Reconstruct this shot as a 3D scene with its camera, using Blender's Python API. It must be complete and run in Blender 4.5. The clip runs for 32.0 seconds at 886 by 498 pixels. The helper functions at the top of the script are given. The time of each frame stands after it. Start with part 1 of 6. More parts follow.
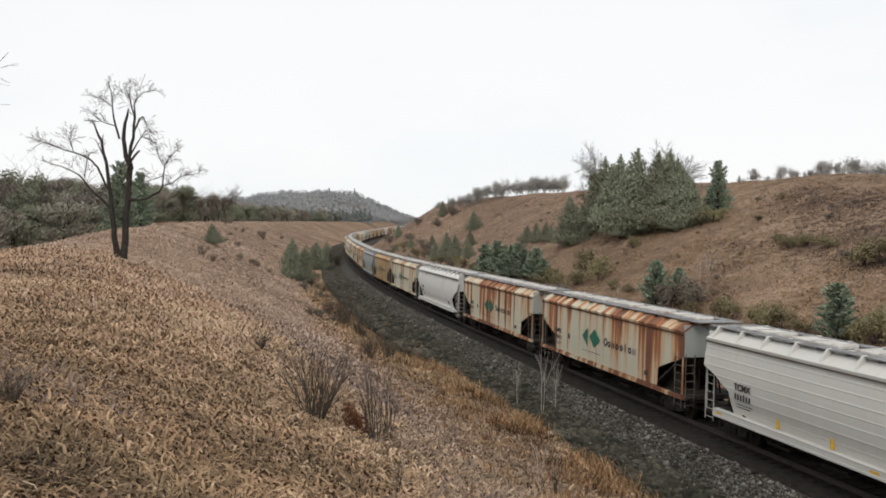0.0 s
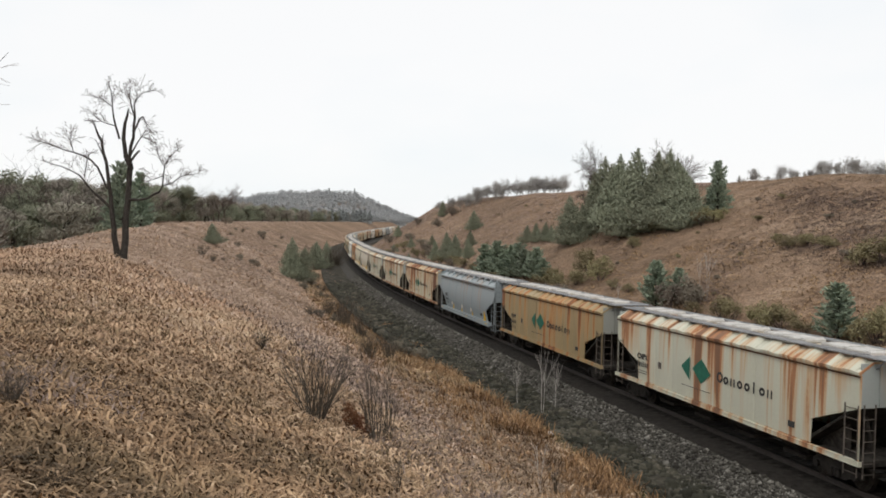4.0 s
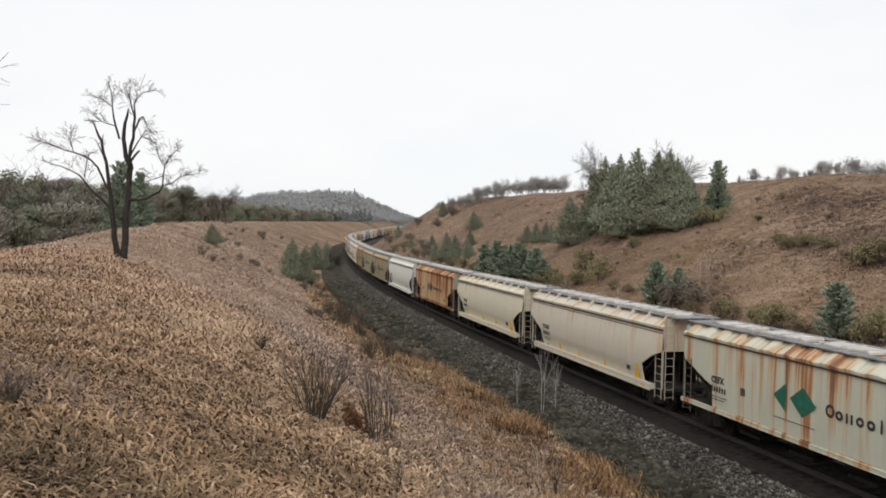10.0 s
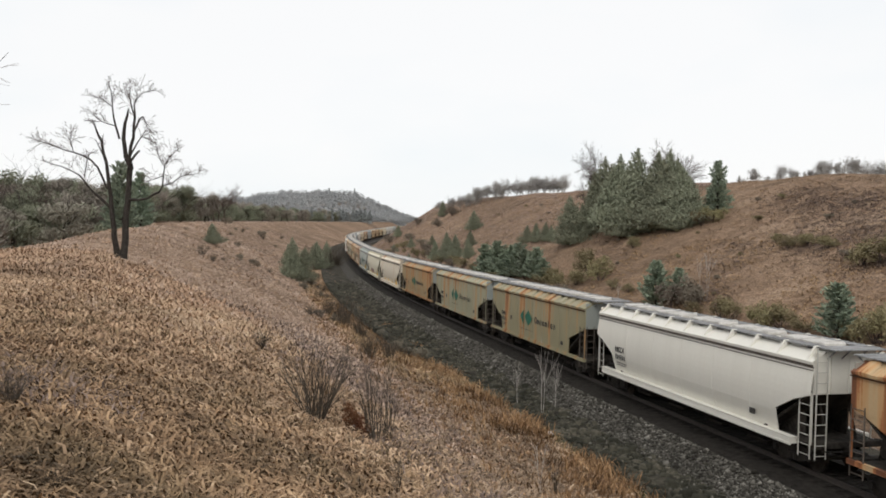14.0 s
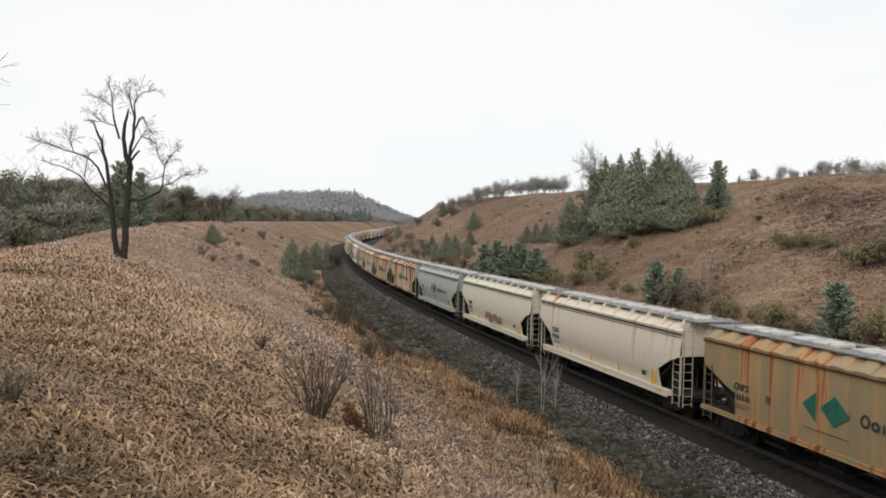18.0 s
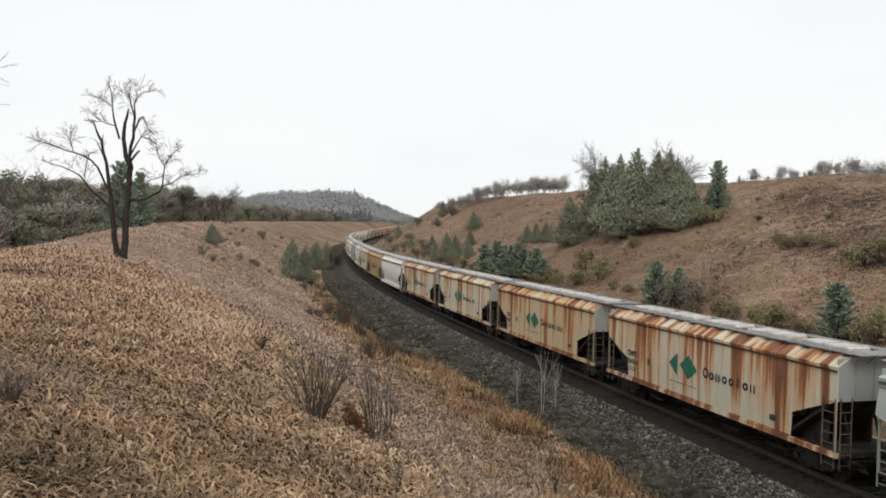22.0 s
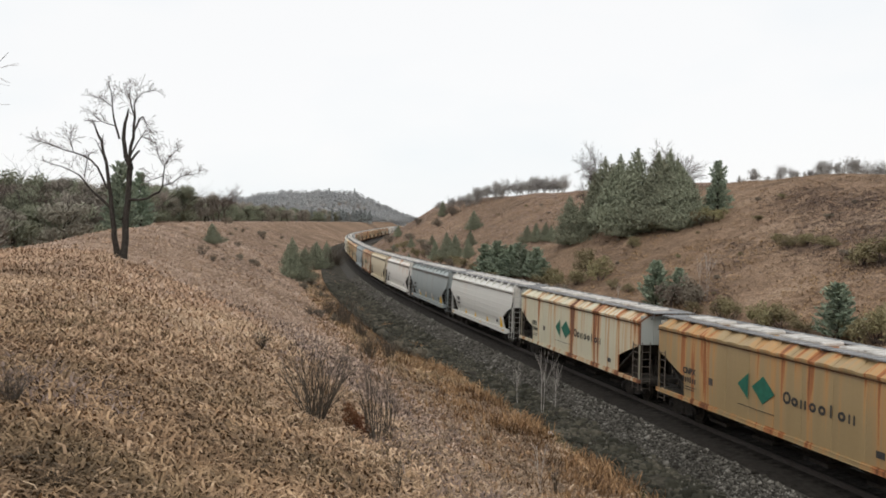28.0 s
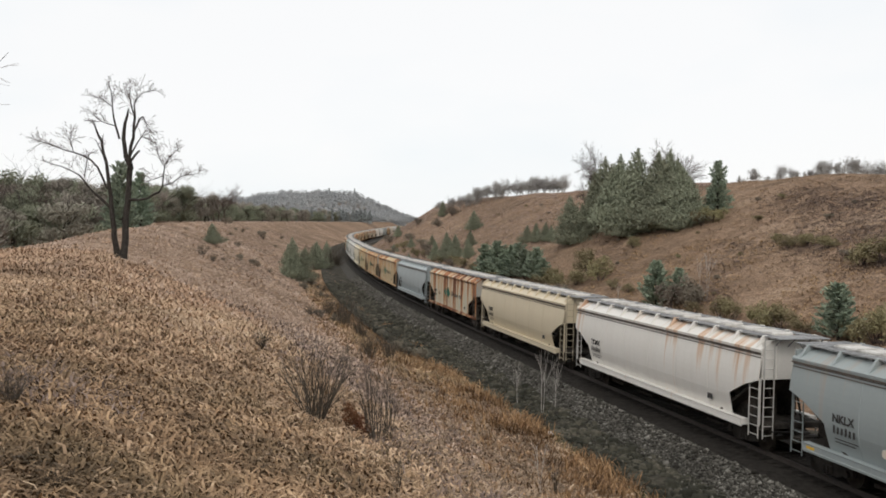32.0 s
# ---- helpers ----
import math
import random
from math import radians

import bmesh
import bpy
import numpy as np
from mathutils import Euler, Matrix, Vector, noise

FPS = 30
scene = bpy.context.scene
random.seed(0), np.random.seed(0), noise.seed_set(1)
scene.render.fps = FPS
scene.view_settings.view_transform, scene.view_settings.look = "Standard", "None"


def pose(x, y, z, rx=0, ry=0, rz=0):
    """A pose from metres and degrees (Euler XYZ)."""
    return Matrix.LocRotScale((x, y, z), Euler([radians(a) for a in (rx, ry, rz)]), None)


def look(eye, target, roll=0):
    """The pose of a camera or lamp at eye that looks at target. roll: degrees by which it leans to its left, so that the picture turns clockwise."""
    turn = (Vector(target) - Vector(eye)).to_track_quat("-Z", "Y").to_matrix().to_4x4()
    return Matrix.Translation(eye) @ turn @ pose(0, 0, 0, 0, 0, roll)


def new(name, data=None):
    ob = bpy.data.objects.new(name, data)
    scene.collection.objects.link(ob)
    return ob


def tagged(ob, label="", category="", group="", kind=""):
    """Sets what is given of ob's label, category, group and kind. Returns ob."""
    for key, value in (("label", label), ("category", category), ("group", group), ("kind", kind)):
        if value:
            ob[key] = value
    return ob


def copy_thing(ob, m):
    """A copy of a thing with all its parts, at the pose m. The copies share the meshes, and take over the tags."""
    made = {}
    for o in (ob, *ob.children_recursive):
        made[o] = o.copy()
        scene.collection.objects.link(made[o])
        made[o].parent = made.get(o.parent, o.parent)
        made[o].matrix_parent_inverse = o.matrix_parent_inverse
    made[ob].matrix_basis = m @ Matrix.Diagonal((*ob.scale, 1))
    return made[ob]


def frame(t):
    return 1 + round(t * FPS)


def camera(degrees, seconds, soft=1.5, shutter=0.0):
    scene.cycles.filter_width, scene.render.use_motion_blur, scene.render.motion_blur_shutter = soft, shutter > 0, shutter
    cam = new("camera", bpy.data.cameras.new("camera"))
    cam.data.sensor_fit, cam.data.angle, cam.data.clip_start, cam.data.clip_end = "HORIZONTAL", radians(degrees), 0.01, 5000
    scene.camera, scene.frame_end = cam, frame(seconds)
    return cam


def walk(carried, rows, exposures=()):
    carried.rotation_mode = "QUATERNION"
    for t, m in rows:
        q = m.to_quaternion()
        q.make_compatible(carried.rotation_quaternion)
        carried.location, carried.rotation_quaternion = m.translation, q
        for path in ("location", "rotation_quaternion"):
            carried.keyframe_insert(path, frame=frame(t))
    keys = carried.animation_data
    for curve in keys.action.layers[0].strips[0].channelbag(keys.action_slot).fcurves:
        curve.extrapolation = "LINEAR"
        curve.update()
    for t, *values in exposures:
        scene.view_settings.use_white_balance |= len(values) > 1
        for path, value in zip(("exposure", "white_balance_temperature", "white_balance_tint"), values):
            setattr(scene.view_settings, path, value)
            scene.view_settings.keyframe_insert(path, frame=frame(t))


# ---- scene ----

# ================= camera =================
cam = camera(57.19, 32.0, soft=1.75)
EYE = pose(0, 0, 8.70, 90 - 1.52, 0, 0)
walk(cam, [(0.0, EYE), (32.0, EYE)], exposures=[(0.0, 0.0), (32.0, 0.0)])

# ================= light: white overcast sky =================
world = bpy.data.worlds.new("overcast_sky")
scene.world = world
world.use_nodes = True
wn, wl = world.node_tree.nodes, world.node_tree.links
wn.clear()
w_out = wn.new("ShaderNodeOutputWorld")
w_bg = wn.new("ShaderNodeBackground")
w_sky = wn.new("ShaderNodeTexSky")
w_sky.sky_type, w_sky.sun_disc = "NISHITA", False
w_sky.sun_elevation, w_sky.sun_rotation = radians(47), radians(185)
w_dim = wn.new("ShaderNodeVectorMath")
w_dim.operation = "SCALE"
w_dim.inputs["Scale"].default_value = 0.10
w_tc = wn.new("ShaderNodeTexCoord")
w_map = wn.new("ShaderNodeMapping")
w_map.inputs["Scale"].default_value = (1.0, 1.0, 2.6)
w_noise = wn.new("ShaderNodeTexNoise")
w_noise.inputs["Scale"].default_value, w_noise.inputs["Detail"].default_value = 2.2, 4.0
w_ramp = wn.new("ShaderNodeValToRGB")
w_ramp.color_ramp.elements[0].position, w_ramp.color_ramp.elements[0].color = 0.36, (0.945, 0.97, 0.985, 1)
w_ramp.color_ramp.elements[1].position, w_ramp.color_ramp.elements[1].color = 0.52, (1.0, 1.0, 1.0, 1)
w_mix = wn.new("ShaderNodeMix")
w_mix.data_type = "RGBA"
w_mix.inputs[0].default_value = 0.94
wl.new(w_sky.outputs[0], w_dim.inputs[0])
wl.new(w_tc.outputs["Generated"], w_map.inputs[0])
wl.new(w_map.outputs[0], w_noise.inputs["Vector"])
wl.new(w_noise.outputs[0], w_ramp.inputs[0])
wl.new(w_dim.outputs[0], w_mix.inputs[6])
wl.new(w_ramp.outputs[0], w_mix.inputs[7])
wl.new(w_mix.outputs[2], w_bg.inputs[0])
w_bg.inputs[1].default_value = 1.0
wl.new(w_bg.outputs[0], w_out.inputs[0])
sun_data = bpy.data.lights.new("sun", "SUN")
sun_data.energy, sun_data.angle, sun_data.color = 1.05, radians(30), (1.0, 0.95, 0.88)
sun = new("sun", sun_data)
sun.matrix_world = look((-10, -50, 120), (0, 60, 0))


# ================= materials =================
def nodes_of(name):
    m = bpy.data.materials.new(name)
    m.use_nodes = True
    return m, m.node_tree.nodes, m.node_tree.links, m.node_tree.nodes["Principled BSDF"]


def ramp_node(n, stops):
    r = n.new("ShaderNodeValToRGB")
    e = r.color_ramp.elements
    while len(e) < len(stops):
        e.new(0.5)
    for el, (p, c) in zip(e, stops):
        el.position, el.color = p, (*c, 1)
    return r


def noise_node(n, l, vec, scale, detail=4.0, rough=0.55):
    x = n.new("ShaderNodeTexNoise")
    x.inputs["Scale"].default_value, x.inputs["Detail"].default_value, x.inputs["Roughness"].default_value = scale, detail, rough
    if vec is not None:
        l.new(vec, x.inputs["Vector"])
    return x


def mix_node(n, l, a, b, fac, kind="MIX"):
    x = n.new("ShaderNodeMix")
    x.data_type, x.blend_type = "RGBA", kind
    for s, v in ((0, fac), (6, a), (7, b)):
        if isinstance(v, (int, float)):
            x.inputs[s].default_value = v
        elif isinstance(v, tuple):
            x.inputs[s].default_value = (*v, 1)
        else:
            l.new(v, x.inputs[s])
    return x.outputs[2]


def math_node(n, l, op, a, b=0.0, c=0.0, clamp=False):
    x = n.new("ShaderNodeMath")
    x.operation, x.use_clamp = op, clamp
    for i, v in enumerate((a, b, c)):
        if isinstance(v, (int, float)):
            x.inputs[i].default_value = v
        else:
            l.new(v, x.inputs[i])
    return x.outputs[0]


def add_bump(n, l, bsdf, height, strength, distance):
    b = n.new("ShaderNodeBump")
    b.inputs["Strength"].default_value, b.inputs["Distance"].default_value = strength, distance
    l.new(height, b.inputs["Height"])
    l.new(b.outputs[0], bsdf.inputs["Normal"])


def plain(name, c1, c2, scale=6.0, rough=0.7, metal=0.0, bump=0.2, dist=0.01, vary=0.0):
    """A surface of two tones: broad stains, fine grain and a little relief."""
    m, n, l, p = nodes_of(name)
    tc = n.new("ShaderNodeTexCoord").outputs["Object"]
    broad, fine = noise_node(n, l, tc, scale), noise_node(n, l, tc, scale * 7, 3.0)
    f = math_node(n, l, "ADD", math_node(n, l, "MULTIPLY", broad.outputs[0], 0.65), math_node(n, l, "MULTIPLY", fine.outputs[0], 0.35))
    r = ramp_node(n, [(0.36, c1), (0.64, c2)])
    l.new(f, r.inputs[0])
    col = r.outputs[0]
    if vary:
        h = n.new("ShaderNodeHueSaturation")
        rnd = n.new("ShaderNodeObjectInfo").outputs["Random"]
        l.new(math_node(n, l, "MULTIPLY_ADD", rnd, 2 * vary, 1 - vary), h.inputs["Value"])
        l.new(col, h.inputs["Color"])
        col = h.outputs[0]
    l.new(col, p.inputs["Base Color"])
    p.inputs["Roughness"].default_value, p.inputs["Metallic"].default_value = rough, metal
    if rough >= 0.8:
        p.inputs["Specular IOR Level"].default_value = 0.1
    if bump:
        add_bump(n, l, p, fine.outputs[0], bump, dist)
    return m


def island(name, stops, patch_scale=0.25, patch=0.45, rough=0.85, other=None):
    """Blades, leaves and stones: each piece its own tone, with broad patches over the ground; other: a second set of tones that takes over in patches."""
    m, n, l, p = nodes_of(name)
    g = n.new("ShaderNodeNewGeometry")
    tc = n.new("ShaderNodeTexCoord").outputs["Object"]
    nz, n2 = noise_node(n, l, tc, patch_scale, 4.0), noise_node(n, l, tc, patch_scale * 7, 3.0)
    both = math_node(n, l, "ADD", math_node(n, l, "MULTIPLY", nz.outputs[0], 0.6), math_node(n, l, "MULTIPLY", n2.outputs[0], 0.4))
    sp = math_node(n, l, "MULTIPLY_ADD", both, 3.4, -1.2)
    f = math_node(n, l, "ADD", math_node(n, l, "MULTIPLY", g.outputs["Random Per Island"], 1 - patch), math_node(n, l, "MULTIPLY", sp, patch), clamp=True)
    r = ramp_node(n, stops)
    l.new(f, r.inputs[0])
    col = r.outputs[0]
    if other:
        r2 = ramp_node(n, other)
        l.new(f, r2.inputs[0])
        mp = n.new("ShaderNodeMapping")
        mp.inputs["Location"].default_value = (31.0, 17.0, 5.0)
        l.new(tc, mp.inputs[0])
        n3 = noise_node(n, l, mp.outputs[0], patch_scale * 0.8, 5.0, 0.6)
        mr = n.new("ShaderNodeMapRange")
        mr.inputs[1].default_value, mr.inputs[2].default_value, mr.inputs[4].default_value = 0.44, 0.62, 0.72
        l.new(n3.outputs[0], mr.inputs[0])
        col = mix_node(n, l, col, r2.outputs[0], mr.outputs[0])
    h = n.new("ShaderNodeHueSaturation")
    rnd = n.new("ShaderNodeObjectInfo").outputs["Random"]
    l.new(math_node(n, l, "MULTIPLY_ADD", rnd, 0.36, 0.82), h.inputs["Value"])
    l.new(math_node(n, l, "MULTIPLY_ADD", rnd, 0.03, 0.485), h.inputs["Hue"])
    l.new(col, h.inputs["Color"])
    l.new(h.outputs[0], p.inputs["Base Color"])
    p.inputs["Roughness"].default_value = rough
    p.inputs["Specular IOR Level"].default_value = 0.2
    return m


def earth_material():
    m, n, l, p = nodes_of("dry_grass_ground")
    tc = n.new("ShaderNodeTexCoord").outputs["Object"]
    a, b, c = noise_node(n, l, tc, 0.045, 5.0), noise_node(n, l, tc, 0.4, 5.0, 0.65), noise_node(n, l, tc, 5.0, 5.0, 0.7)
    r1 = ramp_node(n, [(0.34, (0.115, 0.085, 0.064)), (0.44, (0.20, 0.140, 0.098)), (0.54, (0.29, 0.202, 0.142)), (0.66, (0.41, 0.305, 0.222))])
    l.new(math_node(n, l, "MULTIPLY_ADD", a.outputs[0], 0.55, math_node(n, l, "MULTIPLY", b.outputs[0], 0.45)), r1.inputs[0])
    r2 = ramp_node(n, [(0.3, (0.45, 0.43, 0.42)), (0.5, (0.9, 0.88, 0.86)), (0.72, (1.45, 1.4, 1.3))])
    l.new(c.outputs[0], r2.inputs[0])
    l.new(mix_node(n, l, r1.outputs[0], r2.outputs[0], 1.0, "MULTIPLY"), p.inputs["Base Color"])
    p.inputs["Roughness"].default_value = 0.95
    p.inputs["Specular IOR Level"].default_value = 0.1
    hh = math_node(n, l, "ADD", math_node(n, l, "MULTIPLY", b.outputs[0], 1.5), math_node(n, l, "MULTIPLY", c.outputs[0], 0.35))
    add_bump(n, l, p, hh, 0.9, 0.5)
    return m


def paint_material(name, gloss=0.5):
    """Freight-car paint. The object's colour is the paint, its alpha the amount of rust that runs down from the eaves."""
    m, n, l, p = nodes_of(name)
    oi = n.new("ShaderNodeObjectInfo")
    tc = n.new("ShaderNodeTexCoord").outputs["Object"]
    sx = n.new("ShaderNodeSeparateXYZ")
    l.new(tc, sx.inputs[0])
    wn_ = n.new("ShaderNodeTexWhiteNoise")
    wn_.noise_dimensions = "3D"
    l.new(oi.outputs["Color"], wn_.inputs["Vector"])
    xs = math_node(n, l, "MULTIPLY_ADD", wn_.outputs["Value"], 900.0, sx.outputs[0])

    def lengthwise(fx, fz, detail):
        c = n.new("ShaderNodeCombineXYZ")
        l.new(math_node(n, l, "MULTIPLY", xs, fx), c.inputs[0])
        l.new(math_node(n, l, "MULTIPLY", sx.outputs[1], 0.3), c.inputs[1])
        l.new(math_node(n, l, "MULTIPLY", sx.outputs[2], fz), c.inputs[2])
        return noise_node(n, l, c.outputs[0], 1.0, detail, 0.55).outputs[0]
    wide, thin = lengthwise(0.9, 0.05, 2.0), lengthwise(2.7, 0.10, 3.0)
    cb = n.new("ShaderNodeCombineXYZ")
    for k, q in enumerate((xs, sx.outputs[1], sx.outputs[2])):
        l.new(q, cb.inputs[k])
    broad = noise_node(n, l, cb.outputs[0], 0.22, 2.0).outputs[0]
    fine = noise_node(n, l, cb.outputs[0], 9.0, 5.0, 0.65).outputs[0]
    streak = math_node(n, l, "MULTIPLY_ADD", wide, 0.40, math_node(n, l, "MULTIPLY", thin, 0.60))
    low = math_node(n, l, "MULTIPLY_ADD", math_node(n, l, "MINIMUM", sx.outputs[2], 3.9), 0.030, -0.117)
    v = math_node(n, l, "ADD", streak, low)
    v = math_node(n, l, "MULTIPLY_ADD", math_node(n, l, "SUBTRACT", broad, 0.5), 0.20, v)
    v = math_node(n, l, "MULTIPLY_ADD", math_node(n, l, "SUBTRACT", fine, 0.5), 0.05, v)
    v = math_node(n, l, "MULTIPLY_ADD", oi.outputs["Alpha"], 0.215, v)
    v = math_node(n, l, "MULTIPLY_ADD", math_node(n, l, "LESS_THAN", sx.outputs[2], 1.22), math_node(n, l, "MULTIPLY", oi.outputs["Alpha"], 0.15), v)

    def over(lo, hi):
        r = n.new("ShaderNodeMapRange")
        r.interpolation_type = "SMOOTHSTEP"
        r.inputs[1].default_value, r.inputs[2].default_value = lo, hi
        l.new(v, r.inputs[0])
        return r
    r_wash, r_rust, r_core = over(0.565, 0.68), over(0.665, 0.695), over(0.69, 0.76)
    tone = ramp_node(n, [(0.3, (0.76, 0.745, 0.71)), (0.6, (1.0, 1.0, 1.0))])
    l.new(math_node(n, l, "MULTIPLY_ADD", streak, 0.6, math_node(n, l, "MULTIPLY", fine, 0.4)), tone.inputs[0])
    base = mix_node(n, l, oi.outputs["Color"], tone.outputs[0], math_node(n, l, "MULTIPLY_ADD", oi.outputs["Alpha"], 0.5, 0.3, True), "MULTIPLY")
    base = mix_node(n, l, base, (0.52, 0.27, 0.10), math_node(n, l, "MULTIPLY", r_wash.outputs[0], math_node(n, l, "MINIMUM", math_node(n, l, "MULTIPLY", oi.outputs["Alpha"], 3.0), 0.68)))
    rust = mix_node(n, l, (0.36, 0.125, 0.042), (0.12, 0.032, 0.014), r_core.outputs[0])
    base = mix_node(n, l, base, rust, math_node(n, l, "MULTIPLY", r_rust.outputs[0], math_node(n, l, "MINIMUM", math_node(n, l, "MULTIPLY", oi.outputs["Alpha"], 1.45), 0.88)))
    l.new(base, p.inputs["Base Color"])
    l.new(math_node(n, l, "MULTIPLY_ADD", r_wash.outputs[0], 0.3, gloss), p.inputs["Roughness"])
    add_bump(n, l, p, math_node(n, l, "MULTIPLY_ADD", broad, 4.0, math_node(n, l, "MULTIPLY", fine, 0.05)), 0.25, 0.02)
    return m


M_EARTH = earth_material()
M_BALLAST = plain("dark_ballast", (0.034, 0.032, 0.028), (0.11, 0.103, 0.091), 3.0, 0.95, 0, 0.9, 0.08)
# Ballast tone with the shade under the train put into the colour.
M_BEDSHADE = plain("shaded_ballast", (0.014, 0.0125, 0.011), (0.042, 0.037, 0.032), 4.0, 0.9, 0, 0.9, 0.08)
M_CESS = plain("dark_weedy_soil", (0.022, 0.020, 0.016), (0.085, 0.077, 0.060), 0.9, 0.95, 0, 1.0, 0.15)
M_STONE = island("ballast_stone", [(0.0, (0.016, 0.0145, 0.012)), (0.4, (0.05, 0.046, 0.039)), (0.75, (0.13, 0.122, 0.105)), (0.93, (0.26, 0.247, 0.22)), (1.0, (0.6, 0.58, 0.53))], 0.5, 0.2)
M_GRASS = island("dead_grass", [(0.0, (0.13, 0.082, 0.052)), (0.25, (0.28, 0.182, 0.112)), (0.5, (0.49, 0.333, 0.21)), (0.78, (0.66, 0.485, 0.325)), (1.0, (0.70, 0.56, 0.41))], 0.22, 0.52,
                 other=[(0.0, (0.08, 0.054, 0.034)), (0.3, (0.18, 0.122, 0.076)), (0.6, (0.34, 0.24, 0.152)), (1.0, (0.56, 0.435, 0.30))])
M_GOLD = island("golden_grass", [(0.0, (0.04, 0.022, 0.013)), (0.35, (0.105, 0.054, 0.030)), (0.7, (0.29, 0.157, 0.085)), (1.0, (0.52, 0.34, 0.21))], 0.8, 0.5)
M_MAT = island("matted_dead_grass", [(0.0, (0.066, 0.045, 0.027)), (0.3, (0.185, 0.12, 0.07)), (0.6, (0.365, 0.24, 0.138)), (0.85, (0.57, 0.395, 0.235)), (1.0, (0.72, 0.555, 0.38))], 0.5, 0.52,
               other=[(0.0, (0.038, 0.03, 0.018)), (0.4, (0.118, 0.086, 0.048)), (0.75, (0.26, 0.182, 0.102)), (1.0, (0.52, 0.39, 0.245))])
M_FOOT = island("brown_foot_grass", [(0.0, (0.05, 0.034, 0.024)), (0.3, (0.14, 0.093, 0.066)), (0.6, (0.26, 0.178, 0.124)), (0.85, (0.40, 0.285, 0.202)), (1.0, (0.56, 0.43, 0.325))], 0.5, 0.45)
M_LILAC = island("grey_withered_weeds", [(0.0, (0.09, 0.068, 0.054)), (0.45, (0.20, 0.15, 0.118)), (0.8, (0.33, 0.255, 0.203)), (1.0, (0.48, 0.39, 0.325))], 0.5, 0.3)
M_WOODTWIG = island("grey_brown_twig_mass", [(0.0, (0.22, 0.195, 0.165)), (0.5, (0.36, 0.32, 0.272)), (1.0, (0.48, 0.43, 0.37))], 0.5, 0.35)
M_SKYTWIG = island("pale_grey_twig_mass", [(0.0, (0.25, 0.24, 0.225)), (0.5, (0.34, 0.325, 0.31)), (1.0, (0.44, 0.42, 0.40))], 0.5, 0.35)
M_BANK = island("bank_grass", [(0.0, (0.10, 0.073, 0.056)), (0.3, (0.185, 0.120, 0.082)), (0.6, (0.285, 0.182, 0.114)), (1.0, (0.42, 0.29, 0.185))], 0.07, 0.78,
                other=[(0.0, (0.085, 0.066, 0.056)), (0.5, (0.19, 0.13, 0.092)), (1.0, (0.34, 0.245, 0.165))])
M_SLOPE = island("pale_slope_grass", [(0.0, (0.24, 0.178, 0.14)), (0.3, (0.36, 0.262, 0.197)), (0.6, (0.50, 0.372, 0.28)), (1.0, (0.66, 0.52, 0.405))], 0.09, 0.6)
# Bank grass for the far stretch, lightened and greyed to paint in haze.
M_HAZEBANK = island("pale_bank_grass", [(0.0, (0.19, 0.145, 0.118)), (0.4, (0.29, 0.215, 0.17)), (0.75, (0.38, 0.285, 0.222)), (1.0, (0.48, 0.375, 0.30))], 0.05, 0.65)
M_WEED = island("green_weed", [(0.0, (0.022, 0.028, 0.014)), (0.6, (0.055, 0.064, 0.03)), (1.0, (0.12, 0.125, 0.06))], 0.6, 0.4)
# Rails and ties coloured darker to hold the shade under the train.
M_RAIL = plain("worn_steel_rail", (0.018, 0.014, 0.011), (0.045, 0.034, 0.028), 8, 0.75, 0.1, 0.1)
M_TIE = plain("creosoted_timber", (0.016, 0.014, 0.012), (0.05, 0.044, 0.039), 5, 0.85, 0, 0.5, 0.02, 0.3)
M_BARK = plain("grey_bark", (0.026, 0.023, 0.02), (0.07, 0.06, 0.053), 7, 0.9, 0, 0.8, 0.03)
M_TWIG = plain("bare_twigs", (0.075, 0.058, 0.05), (0.15, 0.115, 0.10), 3, 0.9, 0, 0)
M_PALE = plain("pale_sapling_bark", (0.36, 0.33, 0.30), (0.58, 0.54, 0.50), 5, 0.85, 0, 0)
# Cedar tones are paler than real foliage, with distance haze in the colour.
M_CEDAR = island("cedar_foliage", [(0.0, (0.15, 0.163, 0.115)), (0.5, (0.22, 0.233, 0.165)), (1.0, (0.30, 0.305, 0.215))], 0.5, 0.35)
M_PINE = island("pine_needles", [(0.0, (0.13, 0.165, 0.125)), (0.5, (0.23, 0.275, 0.20)), (1.0, (0.33, 0.37, 0.265))], 0.6, 0.3)
M_BROWN = island("brown_thicket", [(0.0, (0.18, 0.163, 0.135)), (0.5, (0.245, 0.22, 0.182)), (1.0, (0.31, 0.275, 0.225))], 0.4, 0.4)
M_DRYBUSH = island("dry_bush_twigs", [(0.0, (0.115, 0.098, 0.078)), (0.5, (0.20, 0.17, 0.135)), (1.0, (0.31, 0.262, 0.205))], 0.5, 0.4)
M_OLIVE = island("olive_shrub_leaves", [(0.0, (0.115, 0.10, 0.056)), (0.5, (0.225, 0.195, 0.108)), (1.0, (0.34, 0.29, 0.165))], 0.5, 0.4)
# Far woods and evergreens: distance haze is mixed into these pale grey tones.
M_HAZEWOOD = island("hazed_bare_woods", [(0.0, (0.30, 0.315, 0.325)), (0.5, (0.345, 0.355, 0.358)), (1.0, (0.40, 0.402, 0.395))], 0.02, 0.5)
M_HAZECONE = island("far_evergreens", [(0.0, (0.18, 0.20, 0.20)), (0.5, (0.22, 0.24, 0.238)), (1.0, (0.28, 0.29, 0.285))], 0.02, 0.5)
